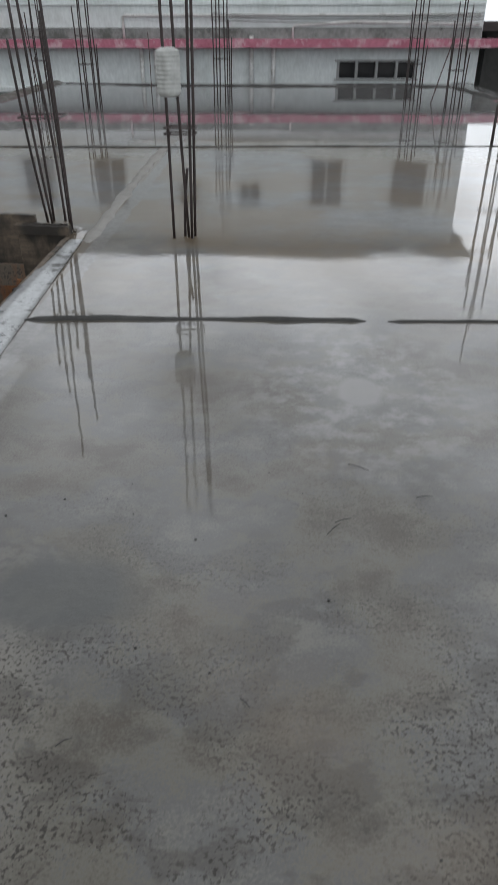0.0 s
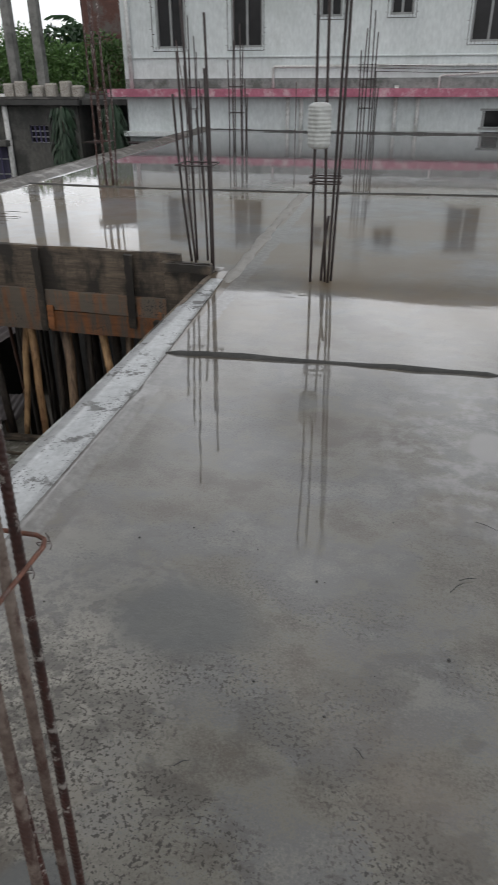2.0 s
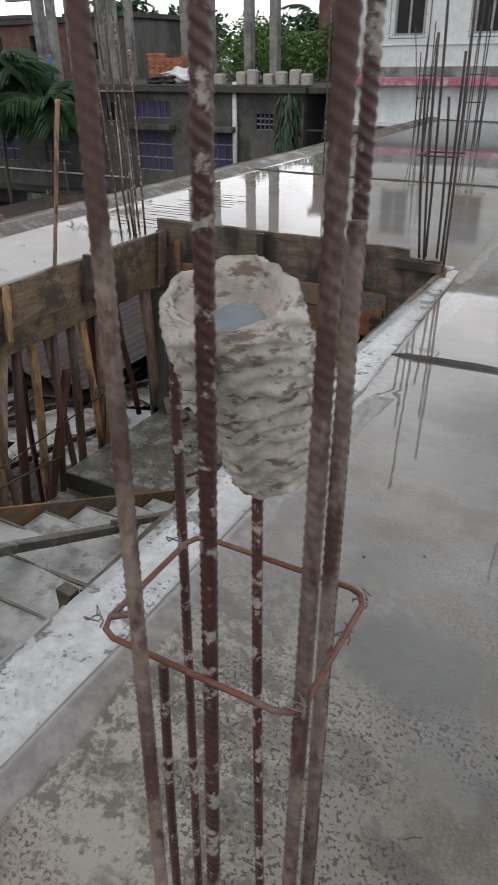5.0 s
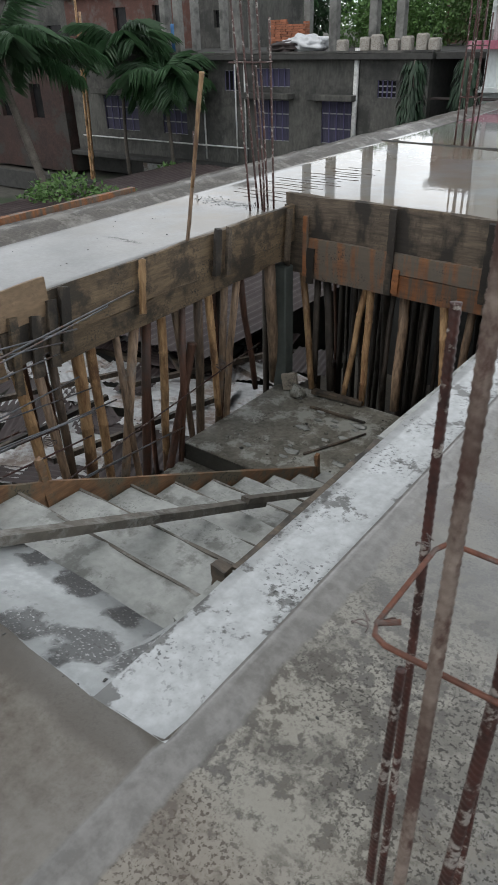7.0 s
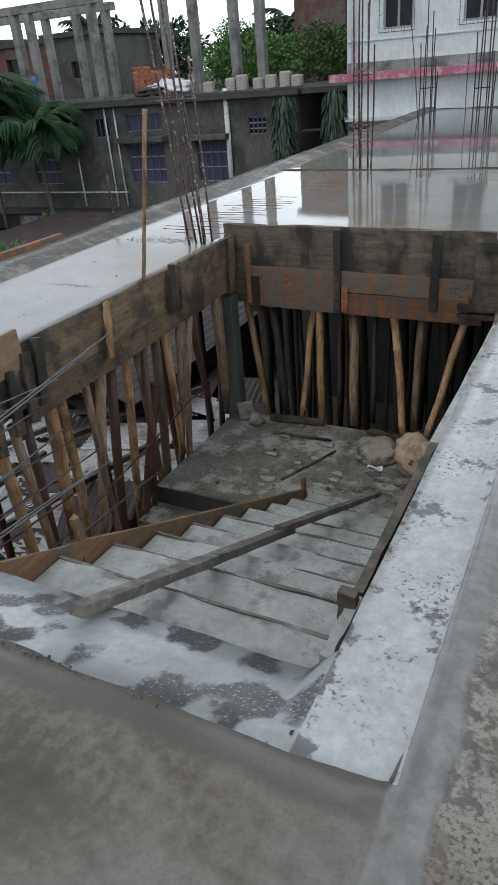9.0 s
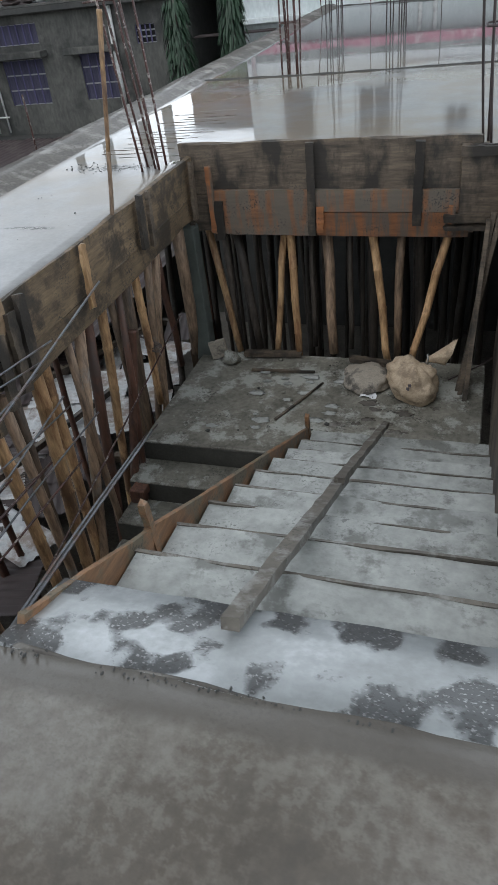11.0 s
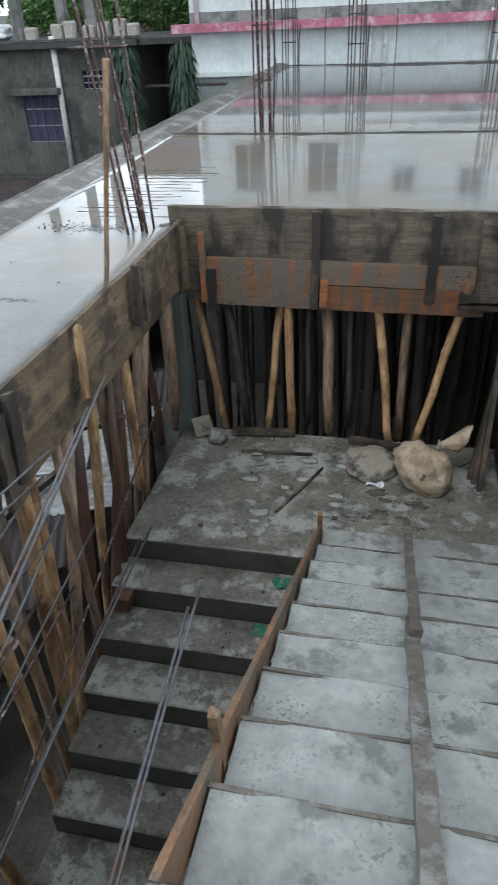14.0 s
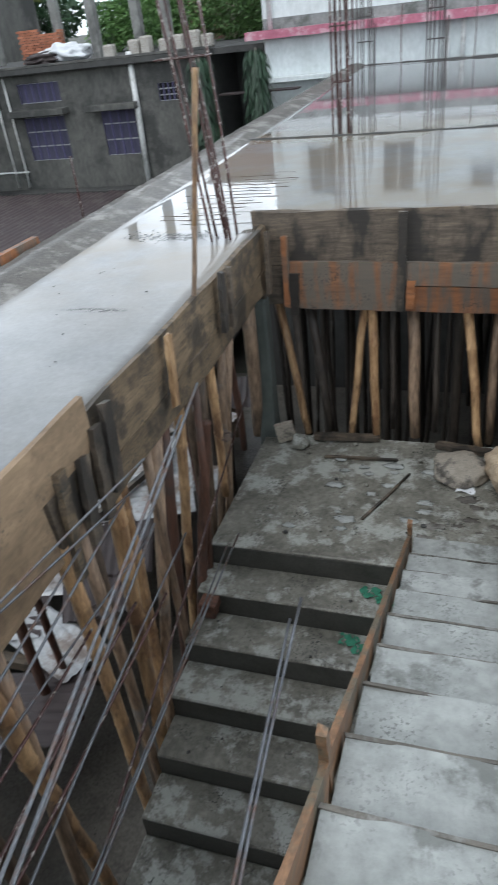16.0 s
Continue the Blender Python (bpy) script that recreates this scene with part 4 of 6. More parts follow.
# along the side board: y of head, y and z of foot
for k, (ya, yb, zb, r, kind) in enumerate(((2.05, 2.2, -3.25, 0.034, "B"), (2.50, 2.47, -3.25, 0.04, "B"), (2.63, 2.73, -2.6, 0.033, "B"), (3.22, 3.30, -2.6, 0.031, "B"), (3.74, 3.86, -1.62, 0.03, "B"), (4.16, 4.42, -1.62, 0.028, "R"),
                                          (1.49, 1.87, -3.25, 0.036, "B"), (1.26, 1.50, -3.25, 0.036, "T"), (1.64, 1.56, -3.25, 0.034, "T"), (2.18, 2.42, -3.25, 0.03, "T"), (3.0, 2.52, -3.25, 0.035, "T"), (2.33, 2.48, -3.25, 0.03, "T"),
                                          (2.80, 2.98, -3.2, 0.026, "T"), (3.38, 3.62, -2.4, 0.028, "T"), (3.66, 3.67, -2.4, 0.037, "T"), (3.9, 3.92, -2.4, 0.03, "T"), (4.5, 4.64, -1.62, 0.05, "T"), (3.14, 2.93, -2.7, 0.036, "R"), (4.05, 3.95, -2.3, 0.03, "T"), (1.0, 1.2, -3.25, 0.036, "B"), (0.8, 1.0, -3.25, 0.036, "T"))):
    prop((-3.66 - 0.03 * (k % 3), ya, -0.44), (-3.76 - 0.05 * (k % 4), yb, zb), r, {"B": M_BAMBOO, "T": M_POLE, "R": M_REDPOLE}[kind], {"B": B_LAB, "T": T_LAB, "R": R_LAB}[kind], 200 + k, kind == "B")
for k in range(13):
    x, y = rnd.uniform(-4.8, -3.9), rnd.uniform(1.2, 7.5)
    prop((x, y, -0.135), (x + rnd.uniform(-0.15, 0.15), y + rnd.uniform(-0.2, 0.2), Z_LOW), rnd.uniform(0.022, 0.042), M_POLESHADED if k % 3 else M_REDPOLE, T_LAB if k % 3 else R_LAB, 300 + k, rnd.random() < 0.4)
# hollow red pole and the tall stick
prop((-3.655, 3.50, -0.78), (-3.72, 3.10, -2.1), 0.033, M_REDPOLE, R_LAB, 401, True)
stick = tagged(part("bamboo_stick", bamboo_mesh((-3.47, 3.58, 1.04), (-3.55, 3.505, 0.35), 0.015, 0.012, 402, 0.2), M_BAMBOO), "thin split bamboo stick standing above the formwork", "stick")
part("lower_end", bamboo_mesh((-3.549, 3.506, 0.36), (-3.64, 3.42, -0.42), 0.0125, 0.014, 403, 0.2), M_POLE, stick, "dark weathered lower end")
tagged(part("timber_pole", tube([(-3.64, 3.42, -0.40), (-3.66, 3.36, -1.2), (-3.73, 3.25, -2.4)], [0.022, 0.024, 0.022], 8), M_REDPOLE), "thin red-brown pole beside the props", "prop", "props under the slab")
for y, z in ((3.84, -1.12), (2.2, -1.0)):
    wire = thing("wire_tie", "twisted wire tie wound round a prop", "wire", "wire ties", at=(-3.70, y, z))
    for k in range(4):
        part("loop", tube([(0.045 * math.cos(a), 0.045 * math.sin(a), 0.008 * k + 0.01 * math.sin(2 * a + k)) for a in [i * math.pi / 6 for i in range(13)]], 0.003, 5), M_WIRE, wire)
# dark panels closing the right side of the well
board((-1.30, 3.6, -0.85), (-1.30, 4.69, -0.85), 1.3, 0.025, M_BOARD, "dark wet sheet standing at the side of the well", seed=50)
board((-1.305, 1.0, -1.0), (-1.305, 3.58, -1.0), 1.6, 0.02, M_BOARD, "dark wet formwork sheet below the slab edge", seed=51)
for k, (x0, x1, w) in enumerate(((-1.37, -1.55, 0.05), (-1.42, -1.53, 0.03), (-1.45, -1.49, 0.06))):
    board((x0, 4.62 - 0.03 * k, -0.33 - 0.04 * k), (x1, 4.30 - 0.06 * k, Z_LAND), w, 0.03, M_BOARD, "narrow plank leaning in the corner of the landing", (0, 1, 0), 60 + k, "leaning planks", "leaning_plank")
tagged(part("steel_rod", tube([(-1.62, 4.35, -1.55), (-1.38, 4.45, -1.45), (-1.32, 4.5, -1.42)], 0.006, 6), M_DARKBAR), "thin dark rod leaning at the landing's edge", "rod")
# green-grey column form in the corner
tagged(part("column_form", box((-3.74, 4.60, Z_LAND - 0.4), (-3.60, 4.72, -0.5), bevel=0.01), weathered("green_grey_sheet", (0.05, 0.06, 0.055), (0.11, 0.125, 0.115), 2.0, 0.6, 12.0, 0.2, 0.003)), "green-grey sheet column form in the corner", "column")

# ---- steel bars sticking out over the well ----
for k, (p, q, r, mat) in enumerate((((-2.83, 0.55, 0.012), (-3.262, 2.66, -0.035), 0.0055, M_STEEL), ((-2.87, 0.55, -0.01), (-3.25, 2.45, -0.06), 0.005, M_STEEL),
                                    ((-3.06, 0.55, -0.80), (-3.34, 3.03, -1.185), 0.0055, M_STEEL), ((-3.10, 0.55, -0.82), (-3.38, 2.95, -1.20), 0.005, M_STEEL),
                                    ((-2.47, 0.60, -0.03), (-2.617, 1.784, -0.225), 0.0045, M_STEEL), ((-2.49, 0.6, -0.04), (-2.63, 1.70, -0.225), 0.0045, M_STEEL),
                                    ((-3.49, 0.6, 0.03), (-3.33, 2.18, -0.20), 0.005, M_STEEL), ((-3.44, 0.6, -0.02), (-3.36, 2.30, -0.17), 0.005, M_STEEL),
                                    ((-3.10, 0.6, -1.0), (-3.735, 4.40, -1.143), 0.006, M_REBAR), ((-3.35, 0.6, -0.35), (-3.45, 2.4, -0.62), 0.005, M_STEEL), ((-3.2, 0.6, -0.5), (-3.42, 2.1, -0.75), 0.007, M_REBAR), ((-3.0, 0.6, -0.28), (-3.35, 2.25, -0.45), 0.005, M_STEEL),
                                    ((-3.15, 0.6, -0.16), (-3.42, 2.2, -0.30), 0.005, M_STEEL), ((-3.28, 0.6, -0.22), (-3.48, 1.95, -0.33), 0.005, M_STEEL), ((-3.22, 0.6, -0.62), (-3.40, 2.3, -0.90), 0.006, M_REBAR), ((-3.05, 0.6, -0.45), (-3.36, 2.5, -0.72), 0.005, M_STEEL), ((-3.40, 0.6, -0.55), (-3.50, 1.9, -0.70), 0.006, M_REBAR))):
    tagged(part("steel_bar", ribbed_bar(p, q, r, 0.012, 0.0, k), mat), "thin grey steel bar projecting over the stair well" if mat is M_STEEL else "thin rusty steel bar projecting over the stair well", "rebar", "projecting bars")

# beam end from which the bars project
tagged(part("edge_beam", box((-3.62, 0.35, -1.15), (-2.47, 0.66, -0.135)), M_CONC), "grey concrete beam end under the near slab edge", "beam", kind="structure")

# ---- things on the landing and the steps ----


def lumpy(name, centre, size, mat, label, category, seed, flat=0.0, cuts=4, amp=0.22, freq=1.6, group="", smooth=True):
    bm = bmesh.new()
    bmesh.ops.create_icosphere(bm, subdivisions=cuts, radius=1.0)
    for v in bm.verts:
        d = 1 + amp * noise.noise(v.co * freq + Vector((seed * 3.1, 0, 0))) + amp * 0.35 * noise.noise(v.co * freq * 4 + Vector((seed, 5, 0)))
        v.co = Vector((v.co.x * size[0], v.co.y * size[1], v.co.z * size[2])) * d
        if flat and v.co.z < -size[2] * flat:
            v.co.z = -size[2] * flat
        v.co += Vector(centre)
    for f in bm.faces:
        f.smooth = smooth
    return tagged(part(name, bm, mat), label, category, group)


crng = random.Random(3)
for k in range(120):
    x = -2.44 + 1.36 * (k + crng.uniform(-0.4, 0.4)) / 120
    if math.sin(x * 9.0) + math.sin(x * 23.0) < -0.9:
        continue
    w = crng.uniform(0.0025, 0.007)
    lumpy("mortar_crumb", (x, 0.652 + crng.gauss(0, 0.006), 0.020 + crng.uniform(-0.002, 0.002)), (w * 0.5, w * 0.5 * crng.uniform(1, 2.4), w * 0.8), M_DARKMORTAR, "ragged dark crumb of mortar along the step edge", "rubble", k, 0.7, 1, 0.6, group="crumbs along the step edge", smooth=False)


lumpy("flat_sack", (-2.22, 4.30, Z_LAND + 0.05), (0.19, 0.17, 0.085), M_SACKG, "flat dirty grey cement sack lying on the landing", "sack", 1, 0.6)
tagged(part("paper_scrap", mesh_from("paper_scrap", [(-2.24 + 0.03 * i + 0.008 * math.sin(j * 2), 4.10 + 0.025 * j, Z_LAND + 0.012 + 0.012 * math.sin(i * 1.3 + j)) for j in range(4) for i in range(5)], [(j * 5 + i, j * 5 + i + 1, j * 5 + i + 6, j * 5 + i + 5) for j in range(3) for i in range(4)], True), M_CLOTHW), "crumpled white paper scrap beside the sack", "scrap")


def tied_sack():
    """A full sack tied at the neck, its flared mouth standing up."""
    s = thing("tied_sack", "full beige woven sack tied at the neck, on the landing", "sack", at=(-1.84, 4.22, Z_LAND))
    bm = bmesh.new()
    bmesh.ops.create_icosphere(bm, subdivisions=5, radius=1.0)
    for v in bm.verts:
        a = math.atan2(v.co.y, v.co.x)
        d = 1 + 0.22 * noise.noise(v.co * 1.5) + 0.05 * math.sin(a * 9 + v.co.z * 4) * max(0, v.co.z + 0.3) + 0.06 * noise.noise(v.co * 5)
        v.co = Vector((v.co.x * 0.175, v.co.y * 0.16, v.co.z * 0.15)) * d
        v.co.z = max(v.co.z, -0.12) + 0.12
        v.co += Vector((0, -0.06, 0))
    for f in bm.faces:
        f.smooth = True
    part("body", bm, M_SACK, s)
    bm = bmesh.new()
    bmesh.ops.create_icosphere(bm, subdivisions=4, radius=1.0)
    for v in bm.verts:
        d = 1 + 0.2 * noise.noise(v.co * 2.2 + Vector((4, 0, 0)))
        v.co = Vector((v.co.x * 0.13, v.co.y * 0.11, v.co.z * 0.12)) * d + Vector((-0.09, 0.07, 0.13))
    for f in bm.faces:
        f.smooth = True
    part("shoulder", bm, M_SACK, s)
    vs, fs = [], []
    for i in range(7):
        f = i / 6
        for k in range(20):
            a = 2 * math.pi * k / 20
            r = 0.025 + 0.075 * f ** 1.3 + 0.014 * math.sin(a * 5 + f * 2) * f
            vs.append((0.06 + 0.16 * f + r * 0.35 * math.cos(a), 0.10 + r * math.sin(a) * 0.9, 0.225 + 0.075 * f + r * math.cos(a) * 0.9))
    for i in range(6):
        for k in range(20):
            a, b = i * 20 + k, i * 20 + (k + 1) % 20
            fs.append((a, b, b + 20, a + 20))
    fs.append(tuple(120 + k for k in range(20)))
    part("neck", mesh_from("neck", vs, fs, True), M_SACK, s, "gathered mouth of the sack")
    part("string", tube([(0.065 + 0.004 * math.sin(3 * a), 0.10 + 0.034 * math.cos(a), 0.228 + 0.034 * math.sin(a)) for a in [i * math.pi / 6 for i in range(13)]], 0.006, 6), M_FRAME, s, "grey string tie")
    for i in range(4):
        part("print_bar", box((-0.075 + 0.012 * i, -0.213, 0.10 + 0.026 * i), (-0.055 + 0.012 * i, -0.208, 0.122 + 0.026 * i)), M_INK, s, "faded dark print")


tied_sack()
lumpy("stone", (-3.38, 4.48, Z_LAND + 0.045), (0.07, 0.055, 0.065), M_CONC, "broken lump of grey concrete on the landing", "rubble", 3, 0.7, 3, 0.4)
board((-3.57, 4.52, Z_LAND + 0.07), (-3.44, 4.56, Z_LAND + 0.10), 0.15, 0.04, M_SACKG, "cement-crusted board offcut standing against a prop", seed=70, group="offcuts", name="board_offcut")
for k, (p, q, w) in enumerate((((-3.3, 4.60, Z_LAND + 0.025), (-2.82, 4.64, Z_LAND + 0.025), 0.06), ((-2.40, 4.62, Z_LAND + 0.02), (-2.02, 4.55, Z_LAND + 0.03), 0.06), ((-3.17, 4.37, Z_LAND + 0.010), (-2.65, 4.40, Z_LAND + 0.010), 0.02))):
    board(p, q, w, 0.035 if k < 2 else 0.018, M_BOARD, "dark wet timber scrap lying on the landing", (0, 1, 0), 80 + k, "timber scraps", "timber_scrap")
tagged(part("stick", tube([(-2.79, 3.73, Z_LAND + 0.012), (-2.66, 4.0, Z_LAND + 0.014), (-2.55, 4.25, Z_LAND + 0.012)], [0.012, 0.011, 0.009], 6), M_BOARD), "dark stick lying on the landing", "stick")
for k in range(40):
    x, y = rnd.uniform(-3.5, -1.5), rnd.uniform(3.45, 4.6)
    s = rnd.uniform(0.006, 0.02)
    lumpy("rubble_crumb", (x, y, Z_LAND + s * 0.5), (s, s * 0.8, s * 0.6), M_CONC if k % 3 else M_DARKMORTAR, "small crumb of grey mortar on the landing", "rubble", k, 0.7, 2, 0.4, group="crumbs on the landing")
srng = random.Random(21)
for k in range(34):
    pale = k < 18
    x, y = (srng.gauss(-2.9, 0.3), srng.uniform(3.6, 4.4)) if pale else (srng.gauss(-2.0, 0.25), srng.uniform(3.5, 4.1))
    s = srng.uniform(0.015, 0.05)
    lumpy("mortar_smear", (min(-1.5, max(-3.5, x)), y, Z_LAND + 0.002), (s * 1.4, s * 0.7, 0.006 + s * 0.1), M_TREAD if pale else M_LIP, "flat pale smear of mortar on the landing" if pale else "flat dark smear of wet mortar on the landing", "mortar smear", k, 0.3, 3, 0.7, 2.2, "smears on the landing")
for k, (x, y, step) in enumerate(((-2.72, 3.22, 1), (-2.62, 3.18, 1), (-2.72, 2.93, 2), (-2.80, 2.98, 2))):
    z = Z_LAND - RISE * step + 0.006
    vs = [(x + 0.016 * i + 0.01 * math.sin(j * 2.1 + k), y + 0.02 * j + 0.008 * math.sin(i * 1.7), z + 0.014 * (1 + noise.noise((i * 0.8, j * 0.8, k * 2.0)))) for j in range(5) for i in range(8)]
    tagged(part("net_scrap", mesh_from("net_scrap", vs, [(j * 8 + i, j * 8 + i + 1, j * 8 + i + 9, j * 8 + i + 8) for j in range(4) for i in range(7) if (i + j + k) % 5], True), M_GREENNET), "crumpled green plastic net scrap on a step", "scrap", "green scraps")
for k in range(30):
    step = rnd.randint(1, 8)
    x, y = rnd.uniform(-3.6, -2.6), 3.36 - 0.265 * step + rnd.uniform(0.03, 0.24)
    s = rnd.uniform(0.004, 0.013)
    lumpy("rubble_crumb", (x, y, Z_LAND - RISE * step + s * 0.5), (s, s * 0.8, s * 0.6), M_DARKMORTAR if k % 2 else M_CONC, "small crumb of grey mortar on a step", "rubble", k, 0.7, 2, 0.4, group="crumbs on the steps")
for k, (x, y) in enumerate(((-3.62, 3.12), (-3.60, 3.10))):
    tagged(part("brick", box((x - 0.06, y - 0.10, Z_LAND - RISE * 2 + 0.001 + 0.07 * k), (x + 0.05, y + 0.10, Z_LAND - RISE * 2 + 0.066 + 0.07 * k), bevel=0.006), M_REDPOLE), "dark red brick packing under a prop", "brick", "packing bricks")

fit_well_to_view()

# ---- dark walls added under the slab, closing off the dark space below ----
tagged(part("wall_east", box((4.0, -2.5, -4.6), (4.15, 16.8, -0.14)), M_GREYD), "added dark wall closing the storey below", "wall", kind="structure")
tagged(part("wall_south", box((-5.2, -2.55, -4.6), (3.99, -2.4, -0.14)), M_GREYD), "added dark wall closing the storey below", "wall", kind="structure")
tagged(part("wall_north", box((-4.9, 8.6, -4.6), (3.99, 8.75, -0.14)), M_GREYD), "added dark wall closing the storey below", "wall", kind="structure")

# ---- white building ----
YW = 17.82


def wall_with_holes(x0, x1, z0, z1, y0, y1, holes):
    """A wall in the x-z plane between y0 and y1, with openings (xa, xb, za, zb) that go through it."""
    xs = sorted({x0, x1, *[h[0] for h in holes], *[h[1] for h in holes]})
    zs = sorted({z0, z1, *[h[2] for h in holes], *[h[3] for h in holes]})
    bm = bmesh.new()

    def full(i, j):
        if not (0 <= i < len(xs) - 1 and 0 <= j < len(zs) - 1):
            return False
        cx, cz = (xs[i] + xs[i + 1]) / 2, (zs[j] + zs[j + 1]) / 2
        return not any(h[0] < cx < h[1] and h[2] < cz < h[3] for h in holes)

    def quad(*pts):
        bm.faces.new([bm.verts.new(p) for p in pts])
    for i in range(len(xs) - 1):
        for j in range(len(zs) - 1):
            if not full(i, j):
                continue
            a, b, c, d = xs[i], xs[i + 1], zs[j], zs[j + 1]
            quad((a, y0, c), (b, y0, c), (b, y0, d), (a, y0, d))
            quad((b, y1, c), (a, y1, c), (a, y1, d), (b, y1, d))
            if not full(i - 1, j):
                quad((a, y1, c), (a, y0, c), (a, y0, d), (a, y1, d))
            if not full(i + 1, j):
                quad((b, y0, c), (b, y1, c), (b, y1, d), (b, y0, d))
            if not full(i, j - 1):
                quad((a, y1, c), (b, y1, c), (b, y0, c), (a, y0, c))
            if not full(i, j + 1):
                quad((a, y0, d), (b, y0, d), (b, y1, d), (a, y1, d))
    bmesh.ops.remove_doubles(bm, verts=bm.verts, dist=0.0005)
    return bm


def grille_window(parent, x0, x1, z0, z1, y, panes=2, grille=True):
    """Dark two-leaf window set into the wall, behind a projecting steel grille."""
    w = part("window", box((x0, y + 0.1, z0), (x1, y + 0.115, z1)), M_GLASS, parent, "dark glass window behind a steel grille")
    for a in (x0, x1 - 0.045):
        part("frame", box((a, y + 0.05, z0), (a + 0.045, y + 0.098, z1)), M_FRAME, w)
    for a in (z0, z1 - 0.045):
        part("frame", box((x0 + 0.046, y + 0.05, a), (x1 - 0.046, y + 0.098, a + 0.045)), M_FRAME, w)
    for k in range(1, panes):
        c = x0 + (x1 - x0) * k / panes
        part("mullion", box((c - 0.025, y + 0.05, z0 + 0.046), (c + 0.025, y + 0.097, z1 - 0.046)), M_FRAME, w)
    if grille:
        g0, g1 = x0 - 0.06, x1 + 0.06
        bm = bmesh.new()
        solid(bm, (g0, y - 0.13, z0 - 0.07), (g1, y - 0.118, z0 - 0.055))
        solid(bm, (g0, y - 0.13, z1 + 0.055), (g1, y - 0.118, z1 + 0.07))
        for a in (g0, g1 - 0.012):
            solid(bm, (a, y - 0.13, z0 - 0.055), (a + 0.012, y - 0.118, z1 + 0.055))
            for zz in (z0 - 0.06, z0 + 0.28, z1 - 0.28, z1 + 0.055):
                solid(bm, (a + 0.001, y - 0.117, zz), (a + 0.011, y + 0.002, zz + 0.012))
                solid(bm, (a - 0.05 if a == g0 else a + 0.013, y - 0.128, zz + 0.1), (a - 0.001 if a == g0 else a + 0.06, y - 0.12, zz + 0.108))
        k = int((g1 - g0) / 0.075)
        for i in range(1, k):
            c = g0 + (g1 - g0) * i / k
            solid(bm, (c - 0.004, y - 0.115, z0 - 0.065), (c + 0.004, y - 0.107, z0 + 0.04))
        part("grille", bm, M_GRILLE, w, "thin steel security grille")


def white_building():
    b = thing("white_building", "white painted two-storey building with a pink ledge and barred windows", "building", at=(-1, YW, -3.42))
    inv = Matrix.Translation((1, -YW, 3.42))
    wins = [(-6.19, -5.48, 1.68, 2.78), (-4.37, -3.63, 1.68, 2.78), (-2.32, -1.83, 2.25, 2.80), (-0.78, -0.28, 2.26, 2.80), (0.96, 1.73, 1.73, 2.80), (2.95, 3.79, 1.74, 2.81)]
    vent = (1.44, 3.25, 0.05, 0.385)
    x0, x1 = -7.06, 4.6
    made = [part("wall", wall_with_holes(x0, x1, -3.42, 3.7, YW, YW + 0.18, wins + [vent]), M_WALLW, b)]
    made.append(part("wall", box((x0 + 0.0, YW + 0.181, -3.42), (x0 + 0.18, YW + 9, 3.7)), M_WALLW, b))
    made.append(part("wall", box((x1 - 0.18, YW + 0.181, -3.42), (x1, YW + 9, 3.7)), M_WALLW, b))
    # dark sheet added behind the windows, standing in for dark rooms
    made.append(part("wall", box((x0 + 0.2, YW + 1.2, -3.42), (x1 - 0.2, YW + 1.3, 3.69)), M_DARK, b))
    bm = box((x0 - 0.45, YW - 0.45, 3.702), (x1 + 0.45, YW + 9.4, 3.98), bevel=0.03)
    made.append(part("roof", bm, M_COLUMN, b, "weathered concrete roof slab with a deep eave"))
    bm = bmesh.new()
    solid(bm, (x0 - 0.36, YW - 0.34, 0.67), (x1 + 0.9, YW - 0.003, 0.835))
    bmesh.ops.subdivide_edges(bm, edges=[e for e in bm.edges if abs(e.verts[0].co.x - e.verts[1].co.x) > 1], cuts=60)
    for v in bm.verts:
        if v.co.y < YW - 0.1:
            v.co.z += 0.018 * noise.noise((v.co.x * 2.3, 0, v.co.z * 3))
    made.append(part("ledge", bm, M_PINK, b, "chipped pink painted concrete ledge"))
    made.append(part("band", box((x0 + 0.01, YW - 0.012, 0.837), (x1 - 0.01, YW - 0.003, 1.05)), M_BAND, b, "mossy grey band above the ledge"))
    made.append(part("moulding", box((x0 + 0.02, YW - 0.04, 1.475), (x1 - 0.02, YW - 0.003, 1.51), bevel=0.006), M_WALLW, b))
    made.append(part("plinth", box((x0 - 0.2, YW - 0.28, -0.22), (-4.6, YW - 0.003, -0.11), bevel=0.01), M_WALLW, b, "white concrete lip at the wall's foot"))
    for k in wins:
        grille_window(b, *k, YW)
    w = part("window", box((vent[0], YW + 0.1, vent[2]), (vent[1], YW + 0.115, vent[3])), M_GLASS, b, "long low vent window with four dark panes")
    for i in range(5):
        c = vent[0] + (vent[1] - vent[0]) * i / 4
        part("mullion", box((c - 0.03 + (0.03 if i == 0 else 0) - (0.03 if i == 4 else 0), YW - 0.02, vent[2]), (c + 0.03 + (0.03 if i == 0 else 0) - (0.03 if i == 4 else 0), YW + 0.098, vent[3])), M_FRAME, w)
    for zz in (vent[2] - 0.045, vent[3] + 0.003):
        part("frame", box((vent[0] - 0.05, YW - 0.03, zz), (vent[1] + 0.05, YW - 0.002, zz + 0.042)), M_FRAME, w)
    # pipes on the face
    def pipe(pts, r):
        part("pipe", tube(pts, r, 8), M_PVC, b, "white plastic waste pipe")
    pipe([(-6.88, YW - 0.06, 3.7), (-6.88, YW - 0.06, 0.84)], 0.055)
